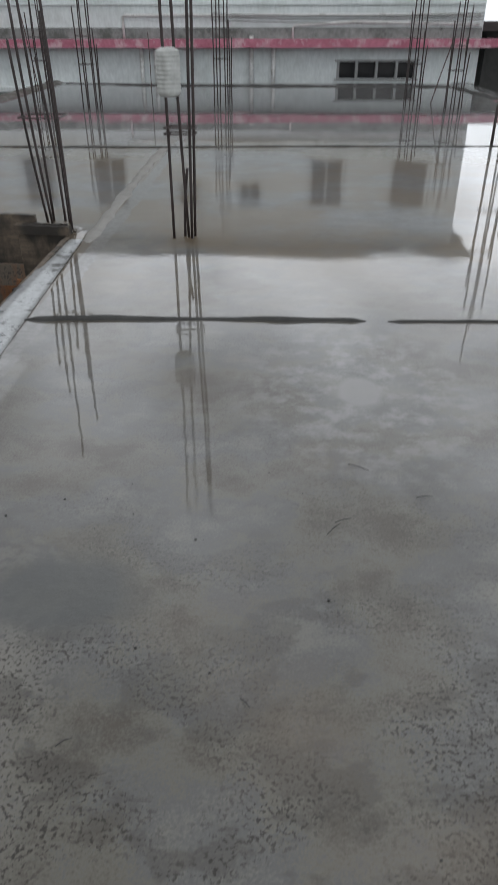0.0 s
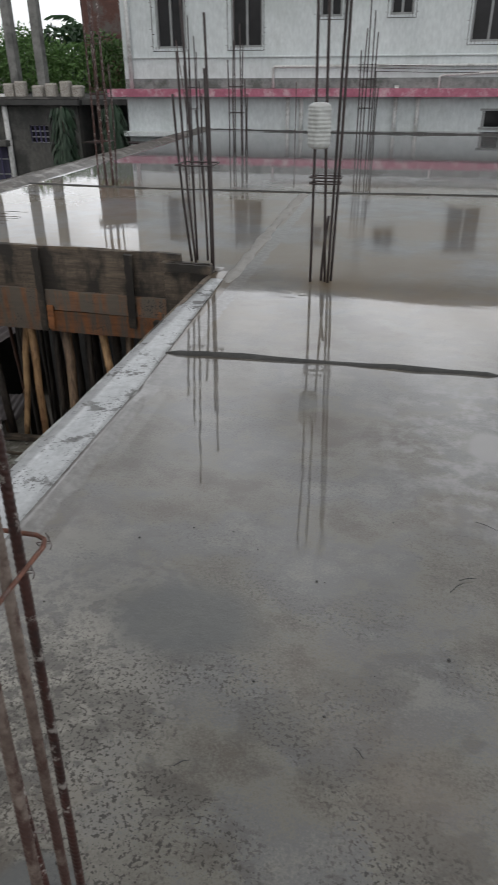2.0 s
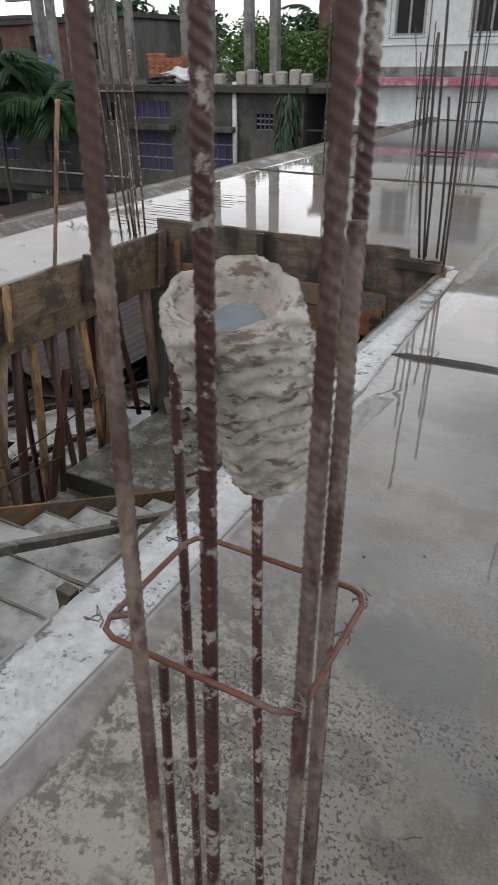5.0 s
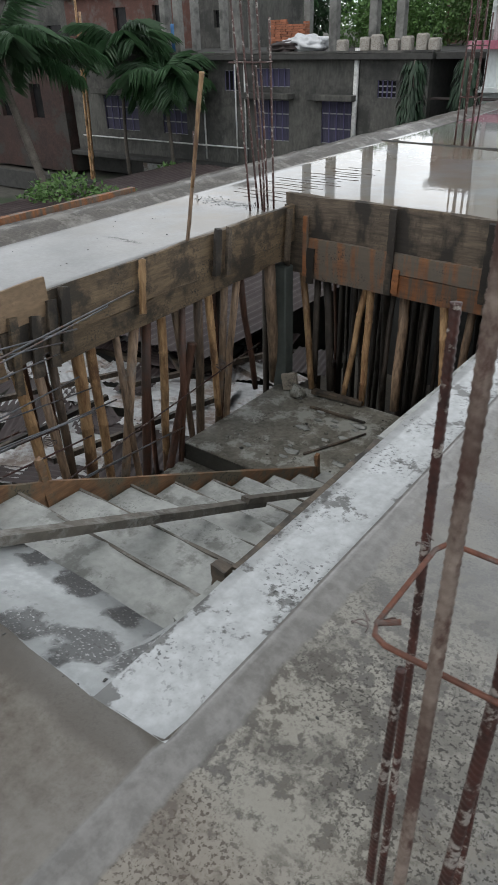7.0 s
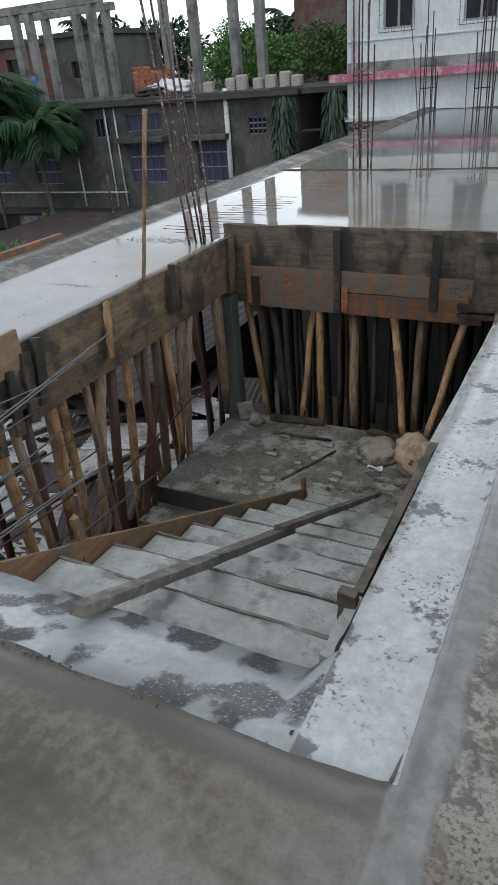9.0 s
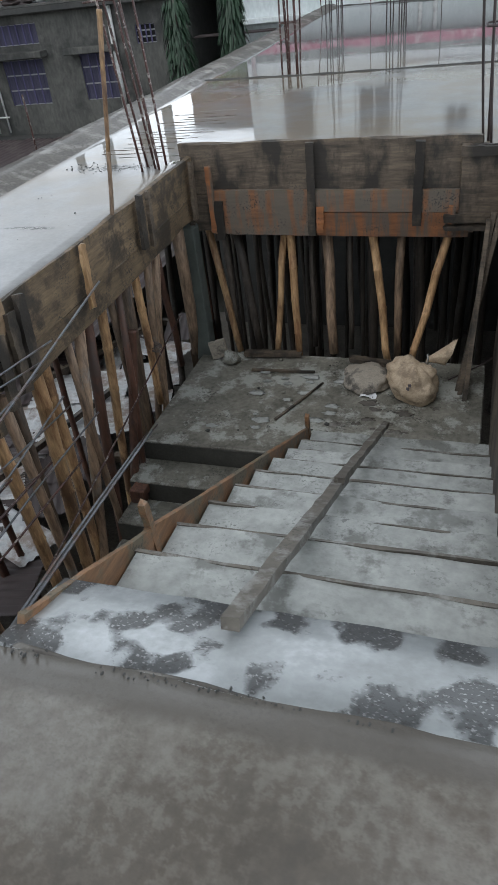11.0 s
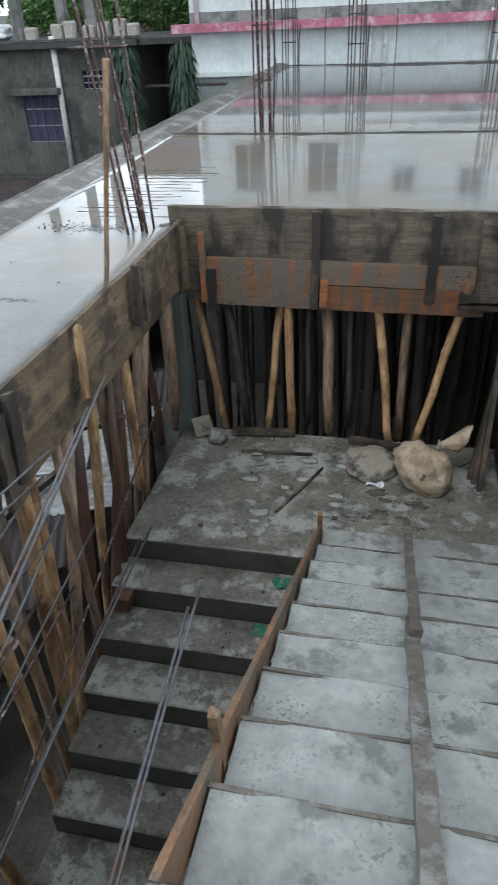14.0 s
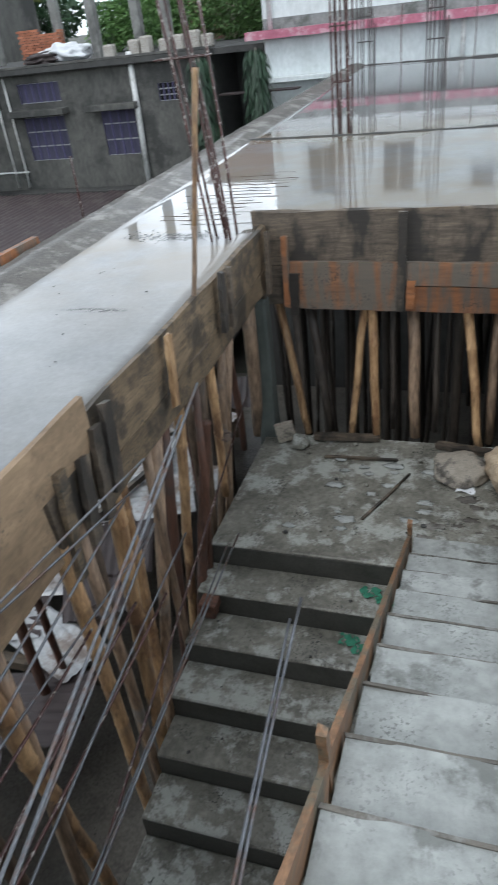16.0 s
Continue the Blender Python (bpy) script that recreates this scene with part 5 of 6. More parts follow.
    pipe([(-3.36, YW - 0.05, 0.84), (-3.36, YW - 0.05, 1.25), (-3.32, YW - 0.05, 1.29), (4.5, YW - 0.05, 1.29)], 0.028)
    pipe([(0.42, YW - 0.05, 0.84), (0.42, YW - 0.05, 1.06), (0.47, YW - 0.05, 1.1), (1.8, YW - 0.07, 1.16), (4.5, YW - 0.07, 1.11)], 0.025)
    for x, zt in ((-0.5, 0.9), (-2.68, 0.8), (-3.0, 0.66), (0.0, 0.66)):
        pipe([(x, YW - 0.06, zt), (x, YW - 0.06, -0.3)], 0.048)
    for dz in (0.0, 0.045, 0.09):
        part("cable", tube([(-1.4 + i * 0.6, YW - 0.08 - 0.02 * dz, 1.19 + dz * 1.4 - 0.05 * math.sin(i * 0.32)) for i in range(11)], 0.006, 5), M_DARKBAR, b, "sagging black cable")
    for ob in list(b.children):
        ob.matrix_parent_inverse = inv
    return b


white_building()

# ---- column reinforcement ----


def stirrup(x0, x1, y0, y1, z, r, hook=0.04, tilt=0.0):
    pts = []
    c = 0.02
    corners = ((x0, y0), (x1, y0), (x1, y1), (x0, y1))
    for i, (cx, cy) in enumerate(corners):
        ax, ay = corners[i - 1]
        bx, by = corners[(i + 1) % 4]
        a, b, p = Vector((ax, ay)), Vector((bx, by)), Vector((cx, cy))
        da, db = (a - p).normalized(), (b - p).normalized()
        for q in (p + da * c, p + (da + db) * c * 0.3, p + db * c):
            pts.append((q.x, q.y, z + tilt * (q.x - x0)))
    pts.append(pts[0])
    p0 = Vector(pts[0])
    pts = [p0 + Vector((hook, hook * 0.6, 0.004))] + pts + [p0 + Vector((hook * 0.5, hook, -0.006))]
    return tube(pts, r, 8)


def cage(name, label, at, bars, stirrups, r=0.008, mat=M_DARKBAR, pitch=0.0):
    """bars: foot x, y and head x, y, z; stirrups: x0, x1, y0, y1, z, all from the cage's foot."""
    c = thing(name, label, "rebar", "column starter bars", at=at)
    for k, (ax, ay, bx, by, h) in enumerate(bars):
        part("bar", ribbed_bar((ax, ay, -0.03), (bx, by, h), r, 0.012, pitch, k), mat, c)
    for s in stirrups:
        part("stirrup", stirrup(*s, r * 0.55), mat, c)
    return c


def near_cage():
    """The thick ribbed starter bars beside the path, with stirrup, wire and cement crust."""
    c = thing("rebar_column", "thick rusty ribbed starter bars with an orange stirrup, cement-smeared", "rebar", "column starter bars", at=(0, 0, 0))
    spec = (((-0.480, 0.478), (-0.520, 0.588, 2.3), 0.0062, M_REBARC), ((-0.561, 0.609), (-0.566, 0.637, 0.605), 0.0056, M_REBAR), ((-0.569, 0.668), (-0.601, 0.748, 1.0), 0.0056, M_REBAR),
            ((-0.459, 0.538), (-0.421, 0.591, 2.3), 0.0066, M_REBAR), ((-0.452, 0.665), (-0.487, 0.725, 1.0), 0.0056, M_REBAR), ((-0.363, 0.533), (-0.366, 0.640, 2.3), 0.0068, M_REBARC),
            ((-0.381, 0.659), (-0.397, 0.770, 2.3), 0.0064, M_REBAR), ((-0.364, 0.600), (-0.373, 0.658, 1.117), 0.0064, M_REBARC))
    for k, ((ax, ay), q, r, m) in enumerate(spec):
        part("bar", ribbed_bar((ax, ay, -0.03), q, r, 0.004, 0.0098, k), m, c)
    part("stirrup", stirrup(-0.570, -0.357, 0.548, 0.722, 0.735, 0.0032, 0.02), M_STIRRUP, c, "orange rusty stirrup")
    for x, y, z in ((-0.365, 0.715, 0.732), (-0.366, 0.67, 0.722), (-0.585, 0.56, 0.737), (-0.585, 0.70, 0.74), (-0.37, 0.56, 0.727), (-0.365, 0.58, 0.35), (-0.36, 0.55, 0.75)):
        part("tie_wire", tube([(x + 0.008 * math.cos(a) + 0.002 * math.sin(2.3 * a), y + 0.008 * math.sin(a), z + 0.0025 * a - 0.012 + 0.005 * math.sin(1.7 * a)) for a in [i * 0.5 for i in range(16)]] + [(x + 0.015, y - 0.008, z + 0.015)], 0.0009, 5), M_WIRE, c, "twisted tie wire")
    return c


near_cage()


def crusted_jug():
    """An upturned plastic jug, its bottom cut open, crusted with cement, stuck over two of the bars."""
    vs, fs = [], []
    outer = [(1.214, 0.050), (1.222, 0.056), (1.216, 0.063), (1.200, 0.068), (1.180, 0.070), (1.160, 0.0695), (1.140, 0.066), (1.122, 0.061), (1.106, 0.057), (1.090, 0.0545), (1.072, 0.0535), (1.054, 0.0525), (1.038, 0.051), (1.024, 0.048), (1.016, 0.038), (1.014, 0.015)]
    inner = [(1.190, 0.010), (1.191, 0.026), (1.199, 0.037), (1.211, 0.047)]
    cx, cy = -0.463, 0.655
    tilt = pose(0, 0, 0, 20, 4, 0)
    n = 80
    outer = [(za + (zb - za) * i / 4, ra + (rb - ra) * i / 4) for (za, ra), (zb, rb) in zip(outer, outer[1:]) for i in range(4)] + outer[-1:]
    for z, r in inner + outer:
        lean = (1.22 - z) * 0.08
        for k in range(n):
            a = 2 * math.pi * k / n
            crust = 0.0045 * noise.noise((math.cos(a) * 2.4, math.sin(a) * 2.4, z * 34)) + 0.0028 * noise.noise((math.cos(a) * 6, math.sin(a) * 6, z * 80))
            crust += 0.0042 * (1 - abs(math.sin(z * 170 + 2.6 * math.sin(a * 2) + 3 * noise.noise((math.cos(a) * 1.5, math.sin(a) * 1.5, z * 20))))) * 2 - 0.004
            sq = 1 + 0.07 * abs(math.cos(2 * a))
            rr = 0.78 * (r + crust * (r / 0.06)) * sq
            zz = 1.035 + (z - 1.035) * 0.985 - 0.004
            v = tilt @ Vector((lean + rr * math.cos(a), rr * math.sin(a), zz - 1.12))
            vs.append(Vector((cx, cy, 0.975)) + v)
    rows = len(inner) + len(outer)
    for i in range(rows - 1):
        for k in range(n):
            a, b = i * n + k, i * n + (k + 1) % n
            fs.append((a, a + n, b + n, b))
    fs.append(tuple(range(n)))
    fs.append(tuple((rows - 1) * n + k for k in range(n - 1, -1, -1)))
    jug = tagged(part("plastic_jug", mesh_from("plastic_jug", vs, fs, True), M_JUG), "upturned white plastic jug crusted with cement, stuck on starter bars", "jug")
    ring = [Vector((cx, cy, 0.975)) + tilt @ Vector((0.003 + 0.022 * math.cos(a), 0.022 * math.sin(a), 0.070)) for a in [2 * math.pi * k / 20 for k in range(20)]]
    part("cement_pool", mesh_from("cement_pool", ring, [tuple(range(20))]), M_MILK, jug, "pale blue-grey water in the hollow")
    return jug


crusted_jug()

cage("rebar_column", "dark wet starter bars with two stirrups standing in the pool", (-0.47, 4.58, 0.0),
     [(-0.085, -0.02, -0.115, 0.0, 2.3), (0.01, 0.0, -0.045, 0.02, 2.3), (0.045, 0.03, 0.09, 0.0, 2.3), (0.03, -0.02, 0.075, 0.02, 2.3), (-0.02, 0.03, 0.015, 0.02, 0.42)],
     [(-0.11, 0.08, -0.05, 0.06, 0.62), (-0.11, 0.085, -0.05, 0.06, 0.655)], 0.009)


def ribbed_bottle(centre, r, h):
    b = thing("plastic_bottle", "milky ribbed plastic bottle slipped over a starter bar", "bottle", at=centre)
    vs, fs = [], []
    n, rows = 28, 40
    for i in range(rows + 1):
        f = i / rows
        z = (f - 0.5) * h
        rr = r * (1 + 0.045 * math.sin(f * 2 * math.pi * 11) * (0.06 < f < 0.94))
        if f < 0.08:
            rr *= 0.72 + 0.28 * math.sin(f / 0.08 * math.pi / 2)
        if f > 0.9:
            rr *= 0.55 + 0.45 * math.cos((f - 0.9) / 0.1 * math.pi / 2)
        for k in range(n):
            a = 2 * math.pi * k / n
            q = rr * (1 + 0.06 * math.cos(4 * a))
            vs.append((q * math.cos(a), q * math.sin(a), z))
    for i in range(rows):
        for k in range(n):
            a, c = i * n + k, i * n + (k + 1) % n
            fs.append((a, c, c + n, a + n))
    fs += [tuple(range(n - 1, -1, -1)), tuple(rows * n + k for k in range(n))]
    part("shell", mesh_from("shell", vs, fs, True), M_BOTTLE, b)


ribbed_bottle((-0.535, 4.57, 0.945), 0.066, 0.25)
cage("rebar_column", "dark leaning starter bars with one thin stirrup at the pool's corner", (-1.36, 4.86, 0.0),
     [(-0.10, 0.12, -0.22, 0.3, 2.1), (-0.08, 0.02, -0.16, 0.05, 1.35), (0.09, -0.12, 0.05, -0.02, 1.55), (0.03, 0.05, 0.0, 0.12, 1.25), (-0.13, 0.08, -0.22, 0.1, 1.1), (-0.02, 0.12, -0.09, 0.2, 1.0)],
     [(-0.17, 0.09, -0.1, 0.12, 0.68)], 0.009)
cage("rebar_column", "rusty starter bars at the corner of the stair well", (-3.70, 4.60, 0.0),
     [(-0.07, -0.10, -0.36, 0.0, 2.2), (0.0, -0.03, -0.22, 0.1, 2.2), (0.05, 0.05, -0.08, 0.2, 1.3), (-0.03, 0.08, -0.2, 0.2, 1.5), (-0.08, 0.02, -0.30, 0.1, 2.0), (0.04, -0.06, -0.1, 0.05, 1.0)],
     [(-0.34, -0.02, 0.02, 0.16, 1.02)], 0.009, M_REBAR)
G1 = [(-0.09, -0.06, -0.09, -0.05, 2.3), (-0.05, 0.06, -0.05, 0.07, 2.0), (0.0, -0.06, 0.02, -0.05, 2.3), (0.05, 0.06, 0.05, 0.06, 1.7), (0.09, -0.05, 0.10, -0.04, 1.9), (0.09, 0.06, 0.12, 0.07, 1.3), (-0.02, 0.02, -0.04, 0.02, 1.5)]
cage("rebar_column", "tall rusty starter bars in a tight bundle by the roof edge", (-3.62, 8.38, 0.0), G1, [(-0.1, 0.1, -0.07, 0.08, 0.5), (-0.1, 0.1, -0.07, 0.08, 1.0)], 0.010, M_REBAR)
G2 = [(-0.12, -0.06, -0.13, -0.05, 1.25), (-0.07, 0.06, -0.06, 0.07, 1.5), (-0.02, -0.06, -0.02, -0.05, 2.0), (0.06, 0.06, 0.05, 0.06, 1.7), (0.11, -0.05, 0.12, -0.04, 1.45), (0.13, 0.06, 0.12, 0.07, 1.0), (0.17, 0.02, 0.18, 0.02, 0.8)]
for x, y, k in ((-0.83, 12.8, 1.2), (-2.92, 12.3, 1.1), (2.35, 13.0, 1.05), (-4.2, 14.0, 1.05), (2.88, 12.3, 0.95), (2.6, 8.45, 1.3)):
    cage("rebar_column", "dark starter bars standing in the far pool", (x, y, 0.0), [(a, b, c, d, h * k) for a, b, c, d, h in G2], [(-0.12, 0.12, -0.06, 0.07, 0.55 * k), (-0.12, 0.12, -0.06, 0.07, 0.9 * k)], 0.010)
for k, (x, y, h, lean) in enumerate(((-4.6, 15.0, 1.75, -0.2), (-3.7, 15.2, 1.05, 0.0), (-2.4, 15.2, 1.0, 0.0), (-5.35, 5.6, 0.38, 0.03), (2.68, 12.95, 0.95, 0.25))):
    tagged(part("single_bar", ribbed_bar((x, y, 0.0 if x > -5 else -0.9), (x + lean, y, h), 0.009, 0.01, 0.0, k), M_REBAR), "single rusty bar standing at the roof edge", "rebar", "single bars")
# thin lines added in the side pool, standing in for ripples in its reflection
for k in range(16):
    y = 4.92 + 0.105 * k + rnd.uniform(-0.03, 0.03)
    x0 = -4.45 + rnd.uniform(0.0, 0.4)
    x1 = min(-3.62, x0 + rnd.uniform(0.3, 0.8))
    path = [(x0 + (x1 - x0) * i / 7, y + 0.008 * math.sin(i * 1.3 + k), 0.001 + 0.0012 * math.sin(i * 2.1 + 2 * k)) for i in range(8)]
    tagged(part("sunken_bar", tube(path, 0.002, 6), M_REBARC if k % 3 else M_MORTAR), "thin dark line added for the ripples in the side pool's reflection", "rebar", "sunken bars")
# crumbs and twigs on the slab
for k in range(290):
    if k < 30:
        x, y, s, z = rnd.uniform(-0.85, 0.9), rnd.uniform(0.5, 1.9), rnd.uniform(0.0015, 0.004), 0.001
    elif k < 45:
        x, y, s, z = rnd.uniform(-4.5, -3.75), rnd.uniform(2.6, 4.4), rnd.uniform(0.002, 0.006), 0.001
    elif k < 125:
        x = rnd.uniform(-4.45, -3.7)
        y, s, z = 4.62 + 0.22 * (x + 4.1) ** 2 + rnd.gauss(0, 0.07), rnd.uniform(0.002, 0.006), 0.001
    else:
        at = rnd.choice((1.25, 1.4, 1.9, 2.3, 2.5, 3.1, 3.6, 3.9, 4.3, 4.5)) + rnd.gauss(0, 0.14)
        x, y, s, z = -1.26 + abs(rnd.gauss(0, 0.035)), min(4.65, at), rnd.uniform(0.0015, 0.007) * rnd.choice((0.6, 1, 1.3)), -0.032
    lumpy("mortar_crumb", (x, y, z + s * 0.4), (s * 1.3, s, s * 0.6), M_DARKMORTAR, "dark crumb of mortar on the wet slab", "rubble", k, 0.6, 1, 0.6, group="crumbs on the slab", smooth=False)
for k, (x, y, a, l) in enumerate(((0.37, 1.93, -0.5, 0.07), (0.27, 1.62, 0.9, 0.06), (0.30, 1.66, 0.4, 0.05), (0.05, 1.05, -0.8, 0.03), (0.55, 1.78, 0.1, 0.05), (-0.30, 0.95, 0.6, 0.035))):
    tagged(part("twig", tube([(x - l * math.cos(a) / 2, y - l * math.sin(a) / 2, 0.006), (x, y + 0.004, 0.007), (x + l * math.cos(a) / 2, y + l * math.sin(a) / 2, 0.006)], [0.001, 0.0014, 0.0008], 5), M_DARKMORTAR), "thin dark twig lying on the wet slab", "twig", "twigs")

# ---- outside: sheds, roof clutter, plants ----


def corrugated(w, l, pitch=0.076, amp=0.009):
    """A corrugated sheet w wide and l long, lying in x-y, its ribs along y."""
    n = int(w / pitch * 4)
    vs, fs = [], []
    for j in (0, 1):
        for i in range(n + 1):
            x = w * i / n - w / 2
            vs.append((x, (j - 0.5) * l, amp * math.sin(2 * math.pi * x / pitch)))
    for i in range(n):
        fs.append((i, i + 1, n + 2 + i, n + 1 + i))
    return mesh_from("sheet", vs, fs, True)


def tin_shed():
    s = thing("tin_shed", "low shed roofed with loose silver and maroon corrugated sheets", "shed", at=(-6.15, 4.43, -4.15))
    for x, y in ((-2.6, -2.8), (1.3, -2.8), (-2.6, 2.8), (1.3, 2.8), (-0.6, 0)):
        part("post", box((x - 0.05, y - 0.05, 0), (x + 0.05, y + 0.05, 1.52)), M_POLE, s)
    for y in (-2.8, -1.4, 0, 1.4, 2.8):
        part("rafter", box((-3.2, y - 0.04, 1.521), (1.7, y + 0.04, 1.60)), M_BOARD, s)
    r = random.Random(3)
    for k in range(88):
        x, y = -2.9 + 0.6 * (k % 8) + r.uniform(-0.12, 0.12), -2.9 + 0.55 * (k // 8) + r.uniform(-0.12, 0.12)
        old = r.random() < 0.42
        ob = part("sheet", corrugated(r.uniform(0.4, 0.65), r.uniform(0.6, 1.1)), M_TINDARK if old else M_TIN, s, "maroon rippled metal sheet" if old else "silver rippled metal sheet")
        ob.matrix_basis = pose(x, y, 1.62 + 0.016 * (k % 7), r.uniform(-3, 3), r.uniform(-3, 3), r.choice((20, 35, 70, 110)) + r.uniform(-8, 8))
    for k in range(20):
        a = r.uniform(0, 3.1)
        x, y = r.uniform(-2.8, 1.2), r.uniform(-2.6, 2.6)
        part("batten", sawn((x - math.cos(a), y - math.sin(a), 1.80), (x + math.cos(a), y + math.sin(a), 1.78), 0.06, 0.05, seed=k), M_BOARD, s)


tin_shed()


def maroon_roof():
    s = thing("neighbour_shed", "low maroon sheet roof of the shed beside the site", "shed", at=(-9.3, 10.6, -3.75))
    part("wall", box((-5.6, -4.4, 0), (3.4, 4.8, 1.5)), M_GREYD, s)
    for k in range(11):
        ob = part("sheet", corrugated(0.9, 10.4, 0.15, 0.018), M_MAROON, s, "maroon ribbed roof sheet")
        ob.matrix_basis = pose(-5.4 + 0.88 * k, 0.2, 1.62 + 0.004 * (k % 2), 0, 2, 0)


maroon_roof()
board((-5.22, 2.2, 0.0), (-5.03, 4.45, 0.03), 0.09, 0.05, M_ORANGE, "rough brown plank along the outer roof edge", (0, 0, 1), 90, "edge planks", "edge_plank")
board((-5.01, 2.0, -0.10), (-4.985, 16.9, -0.10), 0.2, 0.03, M_BOARD, "long dark formwork board along the outer roof edge", (0, 0, 1), 91, "edge planks", "edge_plank")
# step stone at the white wall's foot
tagged(part("tin_canopy", box((-8.1, 17.2, -0.36), (-6.2, 17.56, -0.33)), M_TINDARK), "rusty sheet canopy under the white wall", "canopy")


# ---- grey building and all beyond it, laid out about the roof's corner and then scaled to fit the camera's view ----
near_things = set(bpy.data.objects)
YG = 21.5


def barred_window(parent, x0, x1, z0, z1, y, nx, nz, bars=M_VIOLET, back=M_CURTAIN):
    w = part("window", box((x0, y + 0.09, z0), (x1, y + 0.11, z1)), back, parent, "barred window with a violet curtain behind")
    for i in range(nx + 1):
        c = x0 + (x1 - x0) * i / nx
        part("bar", box((c - 0.02, y + 0.03, z0), (c + 0.02, y + 0.05, z1)), bars, w)
    for i in range(nz + 1):
        c = z0 + (z1 - z0) * i / nz
        part("bar", box((x0, y + 0.052, c - 0.02), (x1, y + 0.072, c + 0.02)), M_FRAME, w)
    return w


def grey_building():
    g = thing("grey_building", "stained grey rendered house with violet barred windows and flat roof", "building", at=(-18, YG, -4.6))
    inv = Matrix.Translation((18, -YG, 4.6))
    wins = [(-16.9, -15.4, -0.95, -0.38), (-16.95, -15.45, -2.68, -1.36), (-14.1, -12.95, -2.65, -1.25), (-12.02, -11.38, -1.2, -0.70),
            (-18.3, -17.7, -1.1, -0.45), (-25.0, -23.0, -2.7, -1.38), (-21.6, -20.3, -2.7, -1.38), (-19.7, -19.1, -1.1, -0.45)]
    part("wall", wall_with_holes(-27.0, -10.3, -3.6, -0.12, YG, YG + 0.25, wins), M_GREY, g)
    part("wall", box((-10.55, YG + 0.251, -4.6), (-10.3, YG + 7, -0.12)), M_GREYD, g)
    # dark sheet added inside the house in place of its dark rooms
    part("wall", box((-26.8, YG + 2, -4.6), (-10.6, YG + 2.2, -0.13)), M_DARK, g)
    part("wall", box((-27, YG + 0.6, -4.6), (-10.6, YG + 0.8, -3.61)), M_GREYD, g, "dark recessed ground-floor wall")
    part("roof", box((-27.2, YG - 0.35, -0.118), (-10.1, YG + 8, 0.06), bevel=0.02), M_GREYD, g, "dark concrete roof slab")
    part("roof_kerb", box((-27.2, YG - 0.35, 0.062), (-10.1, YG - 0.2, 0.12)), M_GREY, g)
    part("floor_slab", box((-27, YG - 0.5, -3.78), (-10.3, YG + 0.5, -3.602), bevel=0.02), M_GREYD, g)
    for k, (nx, nz) in zip(wins, ((6, 1), (5, 3), (4, 3), (4, 3), (3, 1), (5, 3), (4, 3), (3, 1))):
        barred_window(g, *k, YG, nx, nz, back=M_GLASS if k[1] - k[0] < 1 else M_CURTAIN)
    for a, b in ((-17.25, -15.2), (-14.4, -12.7), (-25.3, -22.7), (-22.0, -20.0)):
        part("awning", box((a, YG - 0.45, -1.3), (b, YG - 0.002, -1.12), bevel=0.015), M_GREY, g, "concrete window awning")
    part("drainpipe", tube([(-12.75, YG - 0.1, 0.2), (-12.78, YG - 0.12, -3.6)], 0.085, 12), M_PVC, g, "fat white drainpipe")
    for x in (-17.75, -19.3, -17.32):
        part("pipe", tube([(x, YG - 0.08, 0.1), (x, YG - 0.08, -3.5)], 0.03, 8), M_PVC, g, "thin white pipe")
    part("pipe", tube([(-26.5, YG - 0.1, -3.0), (-17.2, YG - 0.1, -3.0)], 0.03, 8), M_PVC, g, "thin white pipe")
    part("grille_block", box((-23.6, YG + 0.56, -4.5), (-22.0, YG + 0.598, -4.05)), M_TIN, g, "pale ventilation block wall")
    for ob in list(g.children):
        ob.matrix_parent_inverse = inv


grey_building()


def roof_frame():
    """Bare concrete posts and beams of an unfinished storey on the grey house."""
    f = thing("concrete_frame", "unfinished grey concrete posts and beams on the flat roof", "building frame", at=(-16, 23, 0.06))
    inv = Matrix.Translation((16, -23, -0.06))
    for x, y, h in ((-21.4, 22.6, 3.1), (-18.5, 22.6, 3.1), (-22.1, 22.6, 3.1), (-24.7, 25.5, 3.1), (-23.1, 25.5, 3.1), (-21.5, 25.5, 3.1), (-20.0, 25.5, 3.1), (-17.3, 25.5, 4.6), (-14.35, 22.6, 4.8), (-12.85, 22.6, 4.8), (-11.9, 22.6, 4.8)):
        part("post", box((x - 0.14, y - 0.14, 0.062), (x + 0.14, y + 0.14, h), bevel=0.01), M_COLUMN, f)
    part("beam", box((-25.5, 22.45, 3.101), (-18.0, 22.75, 3.36)), M_COLUMN, f)
    part("beam", box((-26.5, 25.35, 3.101), (-19.6, 25.65, 3.36)), M_COLUMN, f)
    for ob in list(f.children):
        ob.matrix_parent_inverse = inv


roof_frame()


def plain_house(x0, x1, y0, y1, z1, mat, label, roof=M_GREYD, eave=0.2, windows=()):
    h = thing("house", label, "building", at=(x0, y0, -4.6))
    inv = Matrix.Translation((-x0, -y0, 4.6))
    part("wall", wall_with_holes(x0, x1, -4.6, z1, y0, y0 + 0.25, list(windows)), mat, h)
    part("wall", box((x0, y0 + 0.251, -4.6), (x1, y1, z1 - 0.01)), mat, h)
    part("roof", box((x0 - eave, y0 - eave, z1 + 0.002), (x1 + eave, y1 + eave, z1 + 0.2)), roof, h)
    for a, b, c, d in windows:
        part("window", box((a, y0 + 0.2, c), (b, y0 + 0.245, d)), M_GLASS, h)
    for ob in list(h.children):
        ob.matrix_parent_inverse = inv
    return h


